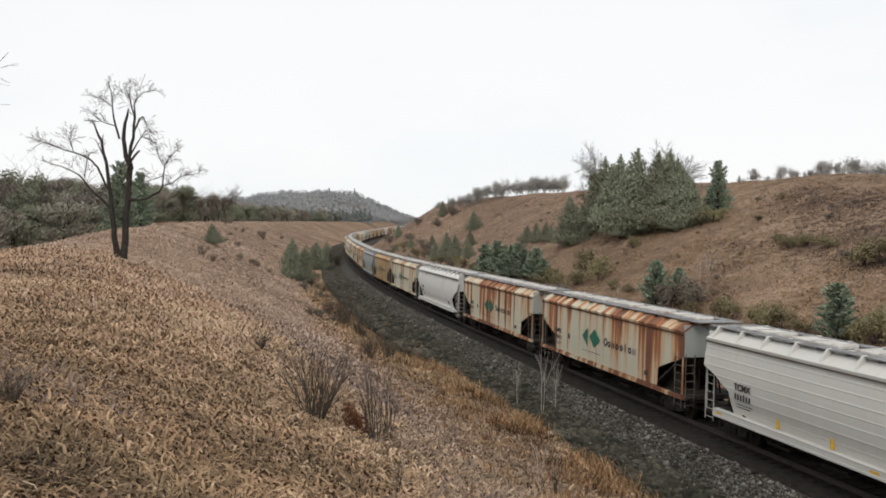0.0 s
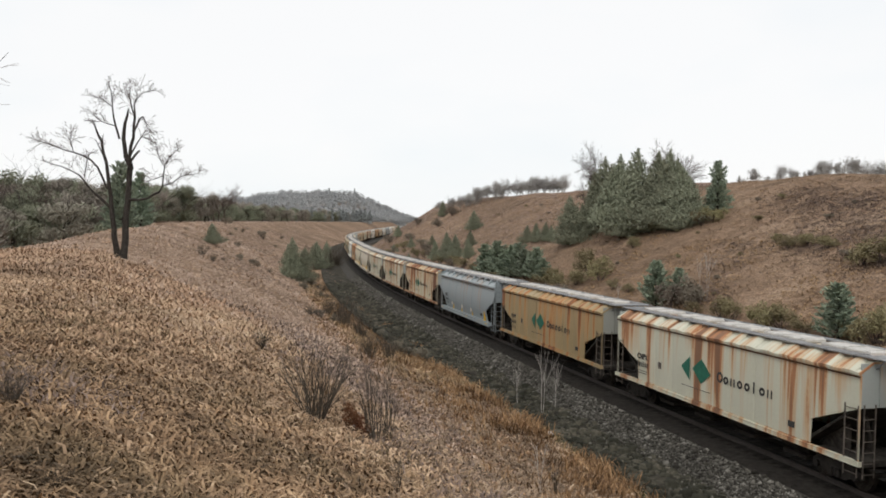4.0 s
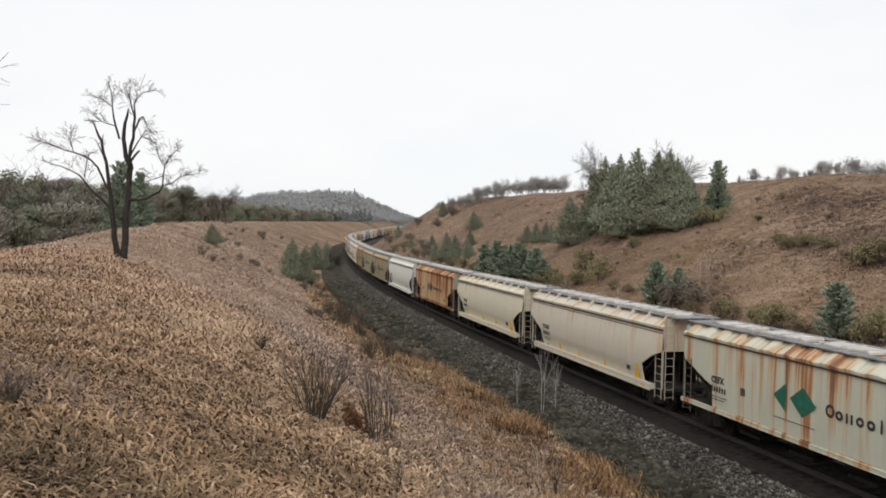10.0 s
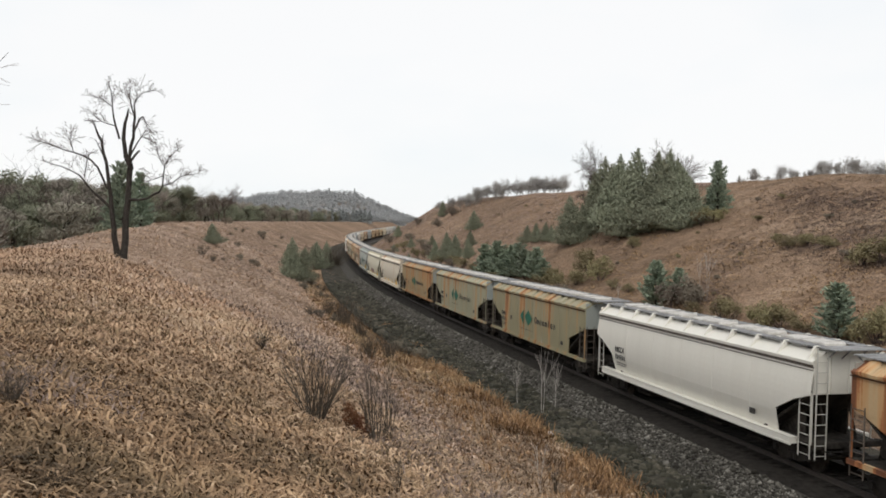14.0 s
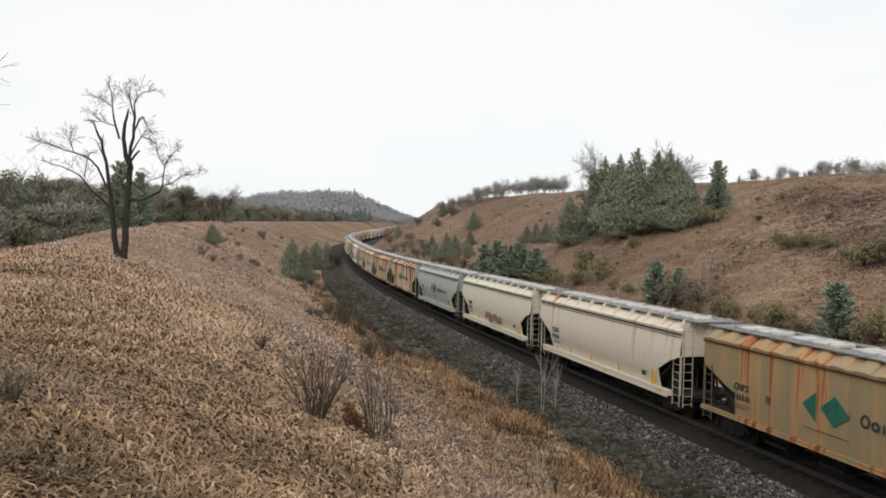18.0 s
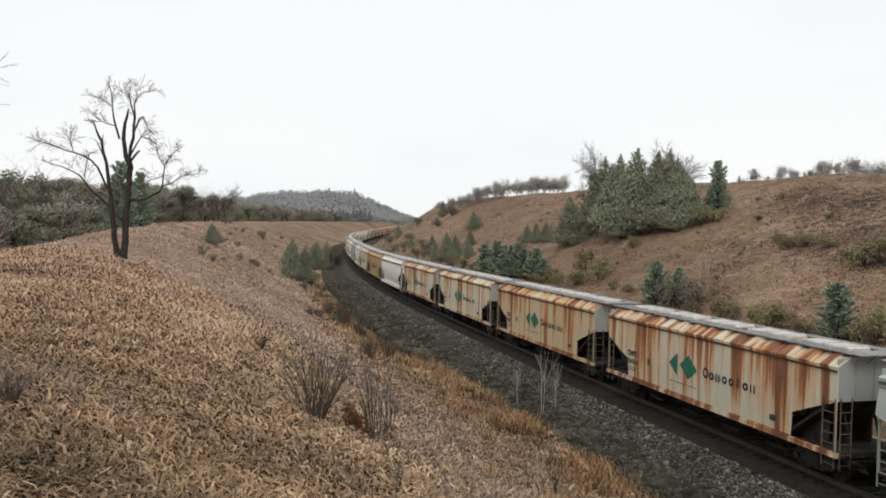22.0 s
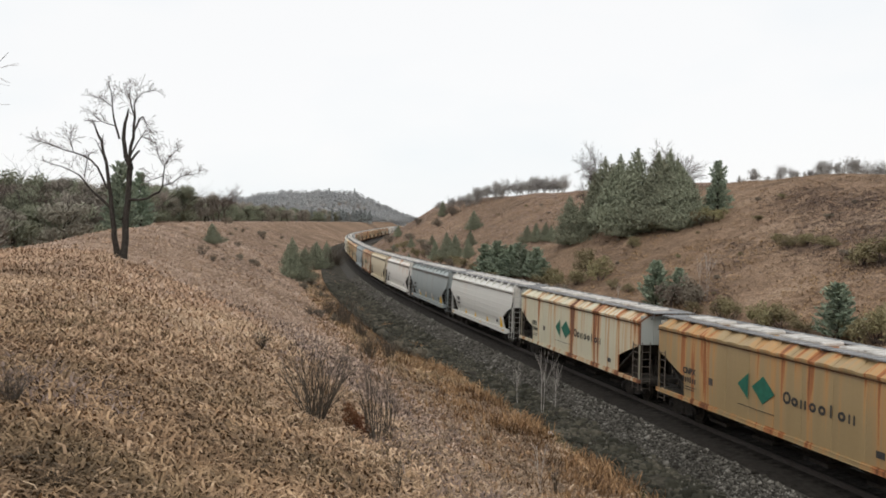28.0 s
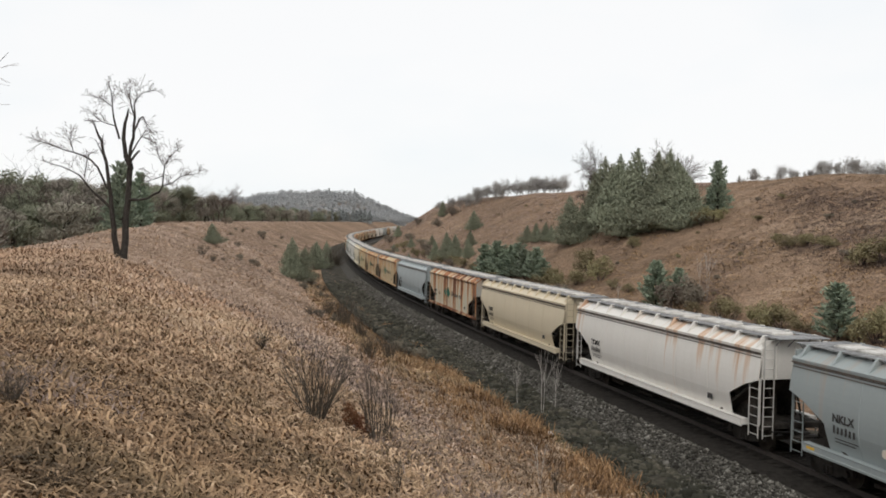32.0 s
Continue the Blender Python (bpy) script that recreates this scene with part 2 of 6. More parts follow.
M_TAWNY = island("tawny_grass", [(0.0, (0.15, 0.09, 0.05)), (0.4, (0.26, 0.16, 0.09)), (0.75, (0.37, 0.235, 0.13)), (1.0, (0.50, 0.34, 0.205))], 0.3, 0.45)
M_HEATH = island("dark_withered_heath", [(0.0, (0.115, 0.088, 0.07)), (0.5, (0.17, 0.128, 0.10)), (1.0, (0.25, 0.185, 0.14))], 0.35, 0.5)
M_RUSSET = island("russet_weed_leaves", [(0.0, (0.09, 0.04, 0.022)), (0.5, (0.17, 0.078, 0.04)), (1.0, (0.27, 0.14, 0.075))], 0.8, 0.3)
M_PALEWOOD = plain("pale_twigs", (0.20, 0.175, 0.16), (0.34, 0.31, 0.29), 3, 0.9, 0, 0)
M_CLOD = island("soil_clod", [(0.0, (0.010, 0.0105, 0.007)), (0.45, (0.040, 0.040, 0.028)), (0.8, (0.105, 0.098, 0.072)), (1.0, (0.25, 0.22, 0.17))], 0.7, 0.5)
M_PAINT = paint_material("weathered_car_paint")
M_ROOF = plain("galvanised_walkway", (0.17, 0.17, 0.172), (0.30, 0.30, 0.302), 1.2, 0.85, 0.0, 0.3)
M_HATCH = plain("pale_hatch_cover", (0.38, 0.36, 0.33), (0.62, 0.60, 0.57), 1.5, 0.6, 0, 0.1)
# Underframe and truck steel: the car's shade is included in these dark tones.
M_DARK = plain("shaded_underframe", (0.018, 0.016, 0.0145), (0.06, 0.051, 0.043), 3, 0.8, 0.1, 0.3)
M_TRUCK = plain("cast_steel_truck", (0.015, 0.0135, 0.012), (0.048, 0.041, 0.035), 4, 0.7, 0.4, 0.3)
M_WHEEL = plain("wheel_steel", (0.02, 0.017, 0.014), (0.07, 0.06, 0.05), 5, 0.5, 0.7, 0.1)
M_BLACK = plain("black_lettering", (0.02, 0.02, 0.022), (0.06, 0.055, 0.05), 9, 0.7, 0, 0)
M_GUTTER = plain("rusty_gutter_strip", (0.045, 0.026, 0.016), (0.13, 0.07, 0.04), 2.0, 0.8, 0, 0.1)
M_LADDER = plain("grimy_ladder_steel", (0.06, 0.05, 0.042), (0.17, 0.14, 0.115), 3.0, 0.7, 0.1, 0.1)
M_STAINED = plain("stained_dark_green_emblem", (0.012, 0.04, 0.03), (0.03, 0.085, 0.062), 4, 0.6, 0, 0)
M_GREEN = plain("green_emblem_paint", (0.008, 0.10, 0.065), (0.02, 0.165, 0.105), 4, 0.6, 0, 0)
M_YELLOW = plain("yellow_reflector", (0.55, 0.32, 0.03), (0.75, 0.46, 0.05), 8, 0.5, 0, 0)
M_GRAFF = plain("faded_maroon_spray", (0.17, 0.075, 0.075), (0.32, 0.19, 0.18), 2, 0.7, 0, 0)
M_DISC = plain("white_placard", (0.6, 0.5, 0.42), (0.75, 0.7, 0.62), 6, 0.6, 0, 0)

# ================= the railway's line =================
# curvature at every 40 m, counted away from the eye; s = 0 lies beside the eye
S0, DS = -600.0, 1.0
KNOT_S = [-600, -120, -40, 0, 40, 80, 120, 160, 200, 240, 280, 320, 360, 400, 440, 480, 520, 560, 800, 840, 1400]
KNOT_K = [0.0, 0.0, -0.0012, -0.00147, 0.00048, 0.00072, 0.00141, 0.00031, 0.0001, 0.0007, 0.0012, 0.00123, 0.00082, 0.0004, 0.0002, 0.0002, 0.0008, 0.0018, 0.0018, 0.0, 0.0]
LINE_S = np.arange(S0, 1400.0, DS)
_k = np.interp(LINE_S, KNOT_S, KNOT_K)
_h = np.concatenate([[0.0], np.cumsum((_k[1:] + _k[:-1]) / 2 * DS)])
_i20 = int((20 - S0) / DS)
LINE_H = _h - _h[_i20] + radians(-14.78)
_mid = (LINE_H[1:] + LINE_H[:-1]) / 2
LINE_X = np.concatenate([[0.0], np.cumsum(np.sin(_mid) * DS)])
LINE_Y = np.concatenate([[0.0], np.cumsum(np.cos(_mid) * DS)])
LINE_X += 14.14 - LINE_X[_i20]
LINE_Y += 28.59 - LINE_Y[_i20]


def grade(s):
    """Height of the rail at s."""
    q = np.clip(np.asarray(s, float), -20, 520) - 20
    return 0.00186 * q + 1.55e-5 * q * q + np.maximum(np.asarray(s, float) - 520, 0) * 0.012


def rail_at(s, u=0.0):
    """Plan point at s, u metres to the left of the line (seen looking away), and its heading."""
    x, y, h = (np.interp(s, LINE_S, a) for a in (LINE_X, LINE_Y, LINE_H))
    return x - u * np.cos(h), y + u * np.sin(h), h


def plan(x, y):
    """s and u of plan points."""
    x, y = np.atleast_1d(np.asarray(x, float)).ravel(), np.atleast_1d(np.asarray(y, float)).ravel()
    step = 4
    lx, ly, ls, lh = LINE_X[::step], LINE_Y[::step], LINE_S[::step], LINE_H[::step]
    s, u = np.empty(len(x)), np.empty(len(x))
    for a in range(0, len(x), 20000):
        b = slice(a, a + 20000)
        i = np.argmin((x[b, None] - lx) ** 2 + (y[b, None] - ly) ** 2, axis=1)
        dx, dy = x[b] - lx[i], y[b] - ly[i]
        along = dx * np.sin(lh[i]) + dy * np.cos(lh[i])
        s[b] = ls[i] + np.where((i == 0) | (i == len(lx) - 1), along, np.clip(along, -4, 4))
        u[b] = -dx * np.cos(lh[i]) + dy * np.sin(lh[i])
    return s, u


def softmin(a, b, k):
    h = np.clip(0.5 + 0.5 * (b - a) / k, 0, 1)
    return b * (1 - h) + a * h - k * h * (1 - h)


def waves(x, y):
    """Gentle uneven ground."""
    return (np.sin(x * 0.11 + 1.3 * np.sin(y * 0.05)) * 0.5 + np.sin(y * 0.16 + x * 0.07 + 2.0) * 0.35 + np.sin(x * 0.37 - y * 0.29) * 0.18
            + np.sin(x * 0.83 + y * 0.61 + 1.0) * 0.09)


LEFT_TOP_S, LEFT_TOP_Z = [-120, 0, 40, 60, 90, 120, 150, 200, 300, 500, 900], [6.6, 6.9, 7.2, 7.5, 8.2, 9.0, 9.6, 10.1, 10.7, 12.2, 14.0]
RIGHT_TOP_S, RIGHT_TOP_Z = [-120, 0, 50, 80, 100, 150, 200, 260, 330, 420, 520, 900], [12.5, 13.3, 14.1, 14.8, 15.4, 16.7, 17.3, 18.3, 19.0, 20.0, 21.0, 24.0]


LIP_S, LIP_U = [6, 10, 20, 30, 40, 46, 50], [16.8, 17.0, 17.6, 20.0, 26.0, 27.5, 28.0]


def ground_z(x, y):
    shape = np.shape(x)
    x, y = np.atleast_1d(np.asarray(x, float)).ravel(), np.atleast_1d(np.asarray(y, float)).ravel()
    s, u = plan(x, y)
    base = grade(s) - 1.15
    hold = np.clip((s - 40) / 24, 0, 1)
    hold = hold * hold * (3 - 2 * hold)
    left = softmin((u - 6.2 - 3.0 * hold) * 0.43, np.interp(s, LEFT_TOP_S, LEFT_TOP_Z) - base + np.clip(u - 30, 0, 400) * 0.002, 1.8)
    right = softmin((-u - 6.0) * (0.43 + 0.2 * np.clip((s - 200) / 180, 0, 1)), np.interp(s, RIGHT_TOP_S, RIGHT_TOP_Z) - base + np.clip(-u - 40, 0, 400) * 0.01, 2.5)
    z = np.where(u > 0, np.maximum(left, 0), np.maximum(right, 0))
    z = base + z + waves(x, y) * np.where(u > 0, 0.34, 0.55) * np.clip((np.abs(u) - 7) / 10, 0, 1)
    # below its lip the near bank falls away more steeply
    f = np.clip((np.interp(s, LIP_S, LIP_U) - u) / 3.0, 0, 1)
    z = z - 0.75 * f * f * (3 - 2 * f) * np.clip((s - 12) / 8, 0, 1) * np.clip((60 - s) / 12, 0, 1) * np.clip((u - 9) / 4, 0, 1)
    # the wooded hill far behind, and the hollow with the wood behind the left crest
    d2 = ((x + 128) / np.where(x < -128, 118.0, 78.0)) ** 2 + ((y - 860) / 120) ** 2
    z = z + 23 * np.exp(-d2 ** 1.5)
    z = z - 6.0 * np.clip((u - 33) / 20, 0, 1) ** 1.3 * np.clip((235 - s) / 90, 0, 1)
    return z.reshape(shape)


def spot(bearing, dist):
    """Plan point at a distance ahead of the eye; bearing is sideways metres per metre ahead."""
    return bearing * dist, dist


# ================= mesh helpers =================
def from_arrays(name, verts, faces, material):
    """A mesh from numpy arrays; faces all of one size."""
    me = bpy.data.meshes.new(name)
    verts, faces = np.asarray(verts, np.float32), np.asarray(faces, np.int32)
    k = faces.shape[1]
    me.vertices.add(len(verts))
    me.vertices.foreach_set("co", verts.ravel())
    me.loops.add(faces.size)
    me.loops.foreach_set("vertex_index", faces.ravel())
    me.polygons.add(len(faces))
    me.polygons.foreach_set("loop_start", np.arange(0, faces.size, k, dtype=np.int32))
    me.update(calc_edges=True)
    me.validate()
    me.materials.append(material)
    return me


def smooth(me, on=True):
    me.polygons.foreach_set("use_smooth", [on] * len(me.polygons))
    return me


def part(name, bm, material, parent=None, label=""):
    """Links a bmesh as one mesh object under a thing."""
    me = bpy.data.meshes.new(name)
    bm.to_mesh(me)
    bm.free()
    me.materials.append(material)
    return hang(name, me, parent, label)


def hang(name, me, parent=None, label="", at=None):
    ob = new(name, me)
    if parent is not None:
        ob.parent = parent
    if at is not None:
        ob.matrix_basis = at
    if label:
        ob["label"] = label
    return ob


def box(bm, x0, x1, y0, y1, z0, z1, bevel=0.0):
    r = bmesh.ops.create_cube(bm, size=1.0)
    vs = r["verts"]
    for v in vs:
        v.co = Vector(((x0 + x1) / 2 + v.co.x * (x1 - x0), (y0 + y1) / 2 + v.co.y * (y1 - y0), (z0 + z1) / 2 + v.co.z * (z1 - z0)))
    if bevel:
        es = list({e for v in vs for e in v.link_edges})
        bmesh.ops.bevel(bm, geom=es, offset=bevel, segments=1, affect="EDGES")
    return bm


def prism(bm, pts, axis, a, b):
    """A solid whose outline pts (two coordinates) is drawn out from a to b along an axis."""
    def lift(p, t):
        return {"x": (t, p[0], p[1]), "y": (p[0], t, p[1]), "z": (p[0], p[1], t)}[axis]
    lo, hi = [bm.verts.new(lift(p, a)) for p in pts], [bm.verts.new(lift(p, b)) for p in pts]
    n = len(pts)
    f = [bm.faces.new(lo), bm.faces.new(hi)]
    for i in range(n):
        f.append(bm.faces.new((lo[i], lo[(i + 1) % n], hi[(i + 1) % n], hi[i])))
    bmesh.ops.recalc_face_normals(bm, faces=f)
    return bm


def tube(bm, p, q, r, n=6, r2=None):
    p, q = Vector(p), Vector(q)
    d = q - p
    ring = []
    rot = d.to_track_quat("Z", "Y").to_matrix()
    for c, rr in ((p, r), (q, r if r2 is None else r2)):
        ring.append([bm.verts.new(c + rot @ Vector((rr * math.cos(2 * math.pi * i / n), rr * math.sin(2 * math.pi * i / n), 0))) for i in range(n)])
    for i in range(n):
        bm.faces.new((ring[0][i], ring[0][(i + 1) % n], ring[1][(i + 1) % n], ring[1][i]))
    bm.faces.new(ring[0][::-1])
    bm.faces.new(ring[1])
    return bm


# ================= ground: one sheet to the horizon =================
def ground_sheet():
    def axis(spans):
        out = []
        for a, b, st in spans:
            out += list(np.arange(a, b, st))
        return np.array(out + [spans[-1][1]])
    gx = axis([(-3000, -600, 200), (-600, -200, 25), (-200, -70, 4), (-70, 60, 0.9), (60, 120, 3), (120, 400, 25), (400, 3000, 200)])
    gy = axis([(-600, -60, 60), (-60, -4, 4), (-4, 120, 0.9), (120, 330, 2.0), (330, 700, 6), (700, 1400, 20), (1400, 4200, 200)])
    X, Y = np.meshgrid(gx, gy)
    Z = ground_z(X, Y)
    far = np.clip((np.hypot(X, Y) - 1300) / 1500, 0, 1)
    Z = Z * (1 - far) + 10 * far
    v = np.stack([X.ravel(), Y.ravel(), Z.ravel()], 1)
    w = len(gx)
    i = (np.arange(len(gy) - 1)[:, None] * w + np.arange(w - 1)[None, :]).ravel()
    f = np.stack([i, i + 1, i + w + 1, i + w], 1)
    return tagged(new("ground", smooth(from_arrays("ground", v, f, M_EARTH))), "dry brown grass banks of a railway cutting under an overcast sky", "ground", kind="structure")


ground_sheet()


# ================= track =================
def sweep(name, profile, s0, s1, step, material, closed=False):
    """A profile of (u, z over the rail) carried along the line, leaning with the curve."""
    ss = np.arange(s0, s1 + step / 2, step)
    pr = np.array(profile)
    rows = []
    for u, z in pr:
        x, y, h = rail_at(ss, u)
        rows.append(np.stack([x, y, grade(ss) + z], 1))
    v = np.stack(rows, 1).reshape(-1, 3)
    n = len(pr)
    i = (np.arange(len(ss) - 1)[:, None] * n + np.arange(n if closed else n - 1)[None, :])
    j = i + 1 if not closed else i - np.arange(n) + (np.arange(n) + 1) % n
    f = np.stack([i.ravel(), j.ravel(), (j + n).ravel(), (i + n).ravel()], 1)
    return from_arrays(name, v, f, material)


ballast = tagged(new("ballast_bed", smooth(sweep("ballast_bed", [(4.6, -1.15), (3.9, -0.86), (2.4, -0.24), (1.5, -0.21), (-1.5, -0.21), (-2.4, -0.24), (-3.9, -0.86), (-4.6, -1.15)],
                                                 -560, 1160, 2.5, M_BALLAST))), "dark grey crushed stone ballast bed under the track", "ballast", kind="structure")
for nm, pr in (("cess_west", [(8.6, -0.75), (8.1, -0.62), (7.7, -0.70), (7.3, -0.80), (6.9, -0.88), (6.5, -0.93), (6.1, -0.96), (5.7, -0.97), (5.3, -0.95), (4.9, -0.93), (4.5, -0.90), (4.1, -0.92)]), ("cess_east", [(-4.0, -0.93), (-5.2, -0.97), (-6.2, -1.05), (-7.0, -1.2)])):
    me = sweep(nm, pr, -150, 700, 0.6, M_CESS)
    for v in me.vertices:
        q = noise.noise(Vector((v.co.x * 0.9, v.co.y * 0.9, 3.1))) + 0.5 * noise.noise(Vector((v.co.x * 2.7, v.co.y * 2.7, 7.7)))
        v.co.z += 0.20 * q
    tagged(new(nm, smooth(me)), "rough dark weedy soil and stones beside the ballast", "soil", kind="structure")
# Added dark strip over the bed, painting the shade under the cars.
tagged(new("oily_track_bed", sweep("oily_track_bed", [(2.62, -0.31), (2.3, -0.215), (1.9, -0.195), (-1.9, -0.195), (-2.3, -0.215), (-2.62, -0.31)], -560, 1160, 2.5, M_BEDSHADE)), "ballast under the train, coloured black for its shade", "ballast", kind="structure")
TRACK = tagged(new("railway_track"), "steel rails on dark timber ties in ballast", "track", kind="structure")
for side in (0.75, -0.75):
    hang("rail", sweep("rail", [(side + 0.07, -0.17), (side + 0.07, -0.15), (side + 0.012, -0.13), (side + 0.036, -0.03), (side + 0.036, 0.0),
                                (side - 0.036, 0.0), (side - 0.036, -0.03), (side - 0.012, -0.13), (side - 0.07, -0.15), (side - 0.07, -0.17)], -560, 1160, 2.5, M_RAIL, True), TRACK)
_b = box(bmesh.new(), -0.11, 0.11, -1.3, 1.3, -0.36, -0.165, 0.012)
TIE = bpy.data.meshes.new("tie")
_b.to_mesh(TIE)
_b.free()
TIE.materials.append(M_TIE)
for i in range(150):
    s = -8 + i * 0.56
    x, y, h = rail_at(s)
    hang("tie", TIE, TRACK, at=pose(x, y, float(grade(s)), 0, 0, 90 - math.degrees(h) + random.uniform(-0.8, 0.8)))


def scatter_stones():
    rng = np.random.default_rng(5)
    oct_v = np.array([(1, 0, 0), (-1, 0, 0), (0, 1, 0), (0, -1, 0), (0, 0, 1), (0, 0, -1)], float)
    oct_f = np.array([(0, 2, 4), (2, 1, 4), (1, 3, 4), (3, 0, 4), (2, 0, 5), (1, 2, 5), (3, 1, 5), (0, 3, 5)])
    n = 52000
    s = 8 + 130 * rng.random(n) ** 1.8
    u = 2.45 + np.where(rng.random(n) < 0.88, 1.7, 3.4) * rng.random(n) ** 1.2
    x, y, h = rail_at(s, u)
    z = grade(s) + np.interp(u, [-2.4, 2.4, 3.9, 5.6, 7.0], [-0.22, -0.24, -0.86, -0.96, -0.92])
    r = rng.uniform(0.03, 0.07, n) * (1 + (rng.random(n) > 0.96) * rng.uniform(0.5, 1.8, n))
    jit = rng.uniform(0.6, 1.25, (n, 6, 1))
    ang = rng.uniform(0, 6.28, n)
    v = oct_v[None] * jit
    vx = v[..., 0] * np.cos(ang)[:, None] - v[..., 1] * np.sin(ang)[:, None] * 0.9
    vy = v[..., 0] * np.sin(ang)[:, None] + v[..., 1] * np.cos(ang)[:, None] * 0.9
    V = np.stack([x[:, None] + vx * r[:, None], y[:, None] + vy * r[:, None], z[:, None] + v[..., 2] * r[:, None] * 0.75 + r[:, None] * 0.3], 2).reshape(-1, 3)
    F = (oct_f[None] + (np.arange(n) * 6)[:, None, None]).reshape(-1, 3)
    tagged(new("ballast_stones", from_arrays("ballast_stones", V, F, M_STONE)), "loose dark grey crushed ballast stones beside the track", "stones", kind="stuff")


def scatter_clods():
    """Clods of dark soil and moss along the edge of the ballast."""
    rng = np.random.default_rng(15)
    n = 15000
    s = 8 + 120 * rng.random(n) ** 1.6
    u = 8.4 - 4.6 * rng.random(n) ** 1.1
    x, y, h = rail_at(s, u)
    z = grade(s) + np.interp(u, [4.0, 5.6, 6.9, 8.3], [-0.92, -0.97, -0.88, -0.60])
    ring = 7
    t = np.arange(ring) / ring * 2 * math.pi
    r = rng.uniform(0.06, 0.19, n) * (1 + 1.0 * (rng.random(n) > 0.93))
    rr = r[:, None] * rng.uniform(0.65, 1.3, (n, ring))
    lo = np.stack([x[:, None] + rr * np.cos(t), y[:, None] + rr * np.sin(t), np.repeat(z[:, None] - 0.06, ring, 1)], 2)
    hi = np.stack([x[:, None] + rr * 0.7 * np.cos(t + 0.3), y[:, None] + rr * 0.7 * np.sin(t + 0.3), z[:, None] + r[:, None] * rng.uniform(0.35, 0.8, (n, ring))], 2)
    top = np.stack([x, y, z + r * 0.8], 1)[:, None]
    V = np.concatenate([lo, hi, top], 1).reshape(-1, 3)
    o = (np.arange(n) * (2 * ring + 1))[:, None, None]
    i = np.arange(ring)
    j = (i + 1) % ring
    f = np.concatenate([np.stack([i, j, ring + j], 1), np.stack([i, ring + j, ring + i], 1), np.stack([ring + i, ring + j, np.full(ring, 2 * ring)], 1)])
    tagged(new("soil_clods", from_arrays("soil_clods", V, (f[None] + o).reshape(-1, 3), M_CLOD)), "clods of dark soil and moss beside the ballast", "soil", kind="stuff")


scatter_stones()
scatter_clods()


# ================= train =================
# Grime on the car ends, blackened further to paint the shade in the openings.
M_GRIMESHADE = plain("grimy_shaded_sheet", (0.016, 0.0145, 0.013), (0.07, 0.062, 0.053), 1.2, 0.85, 0, 0.2)
XE, HALF = 8.35, 1.52          # half length of a car body, half width
COUPLED, SPEED = 18.497, 16.354  # metres from car to car, metres a second


def side_y(kind, z):
    """How far the side stands out from the middle at a height; smooth sides are rounded."""
    if kind == "ribbed":
        return HALF
    return HALF - 0.03 + 0.165 * math.sin((z - 1.1) / 2.8 * math.pi) - 0.13 * max(0, 1.9 - z)


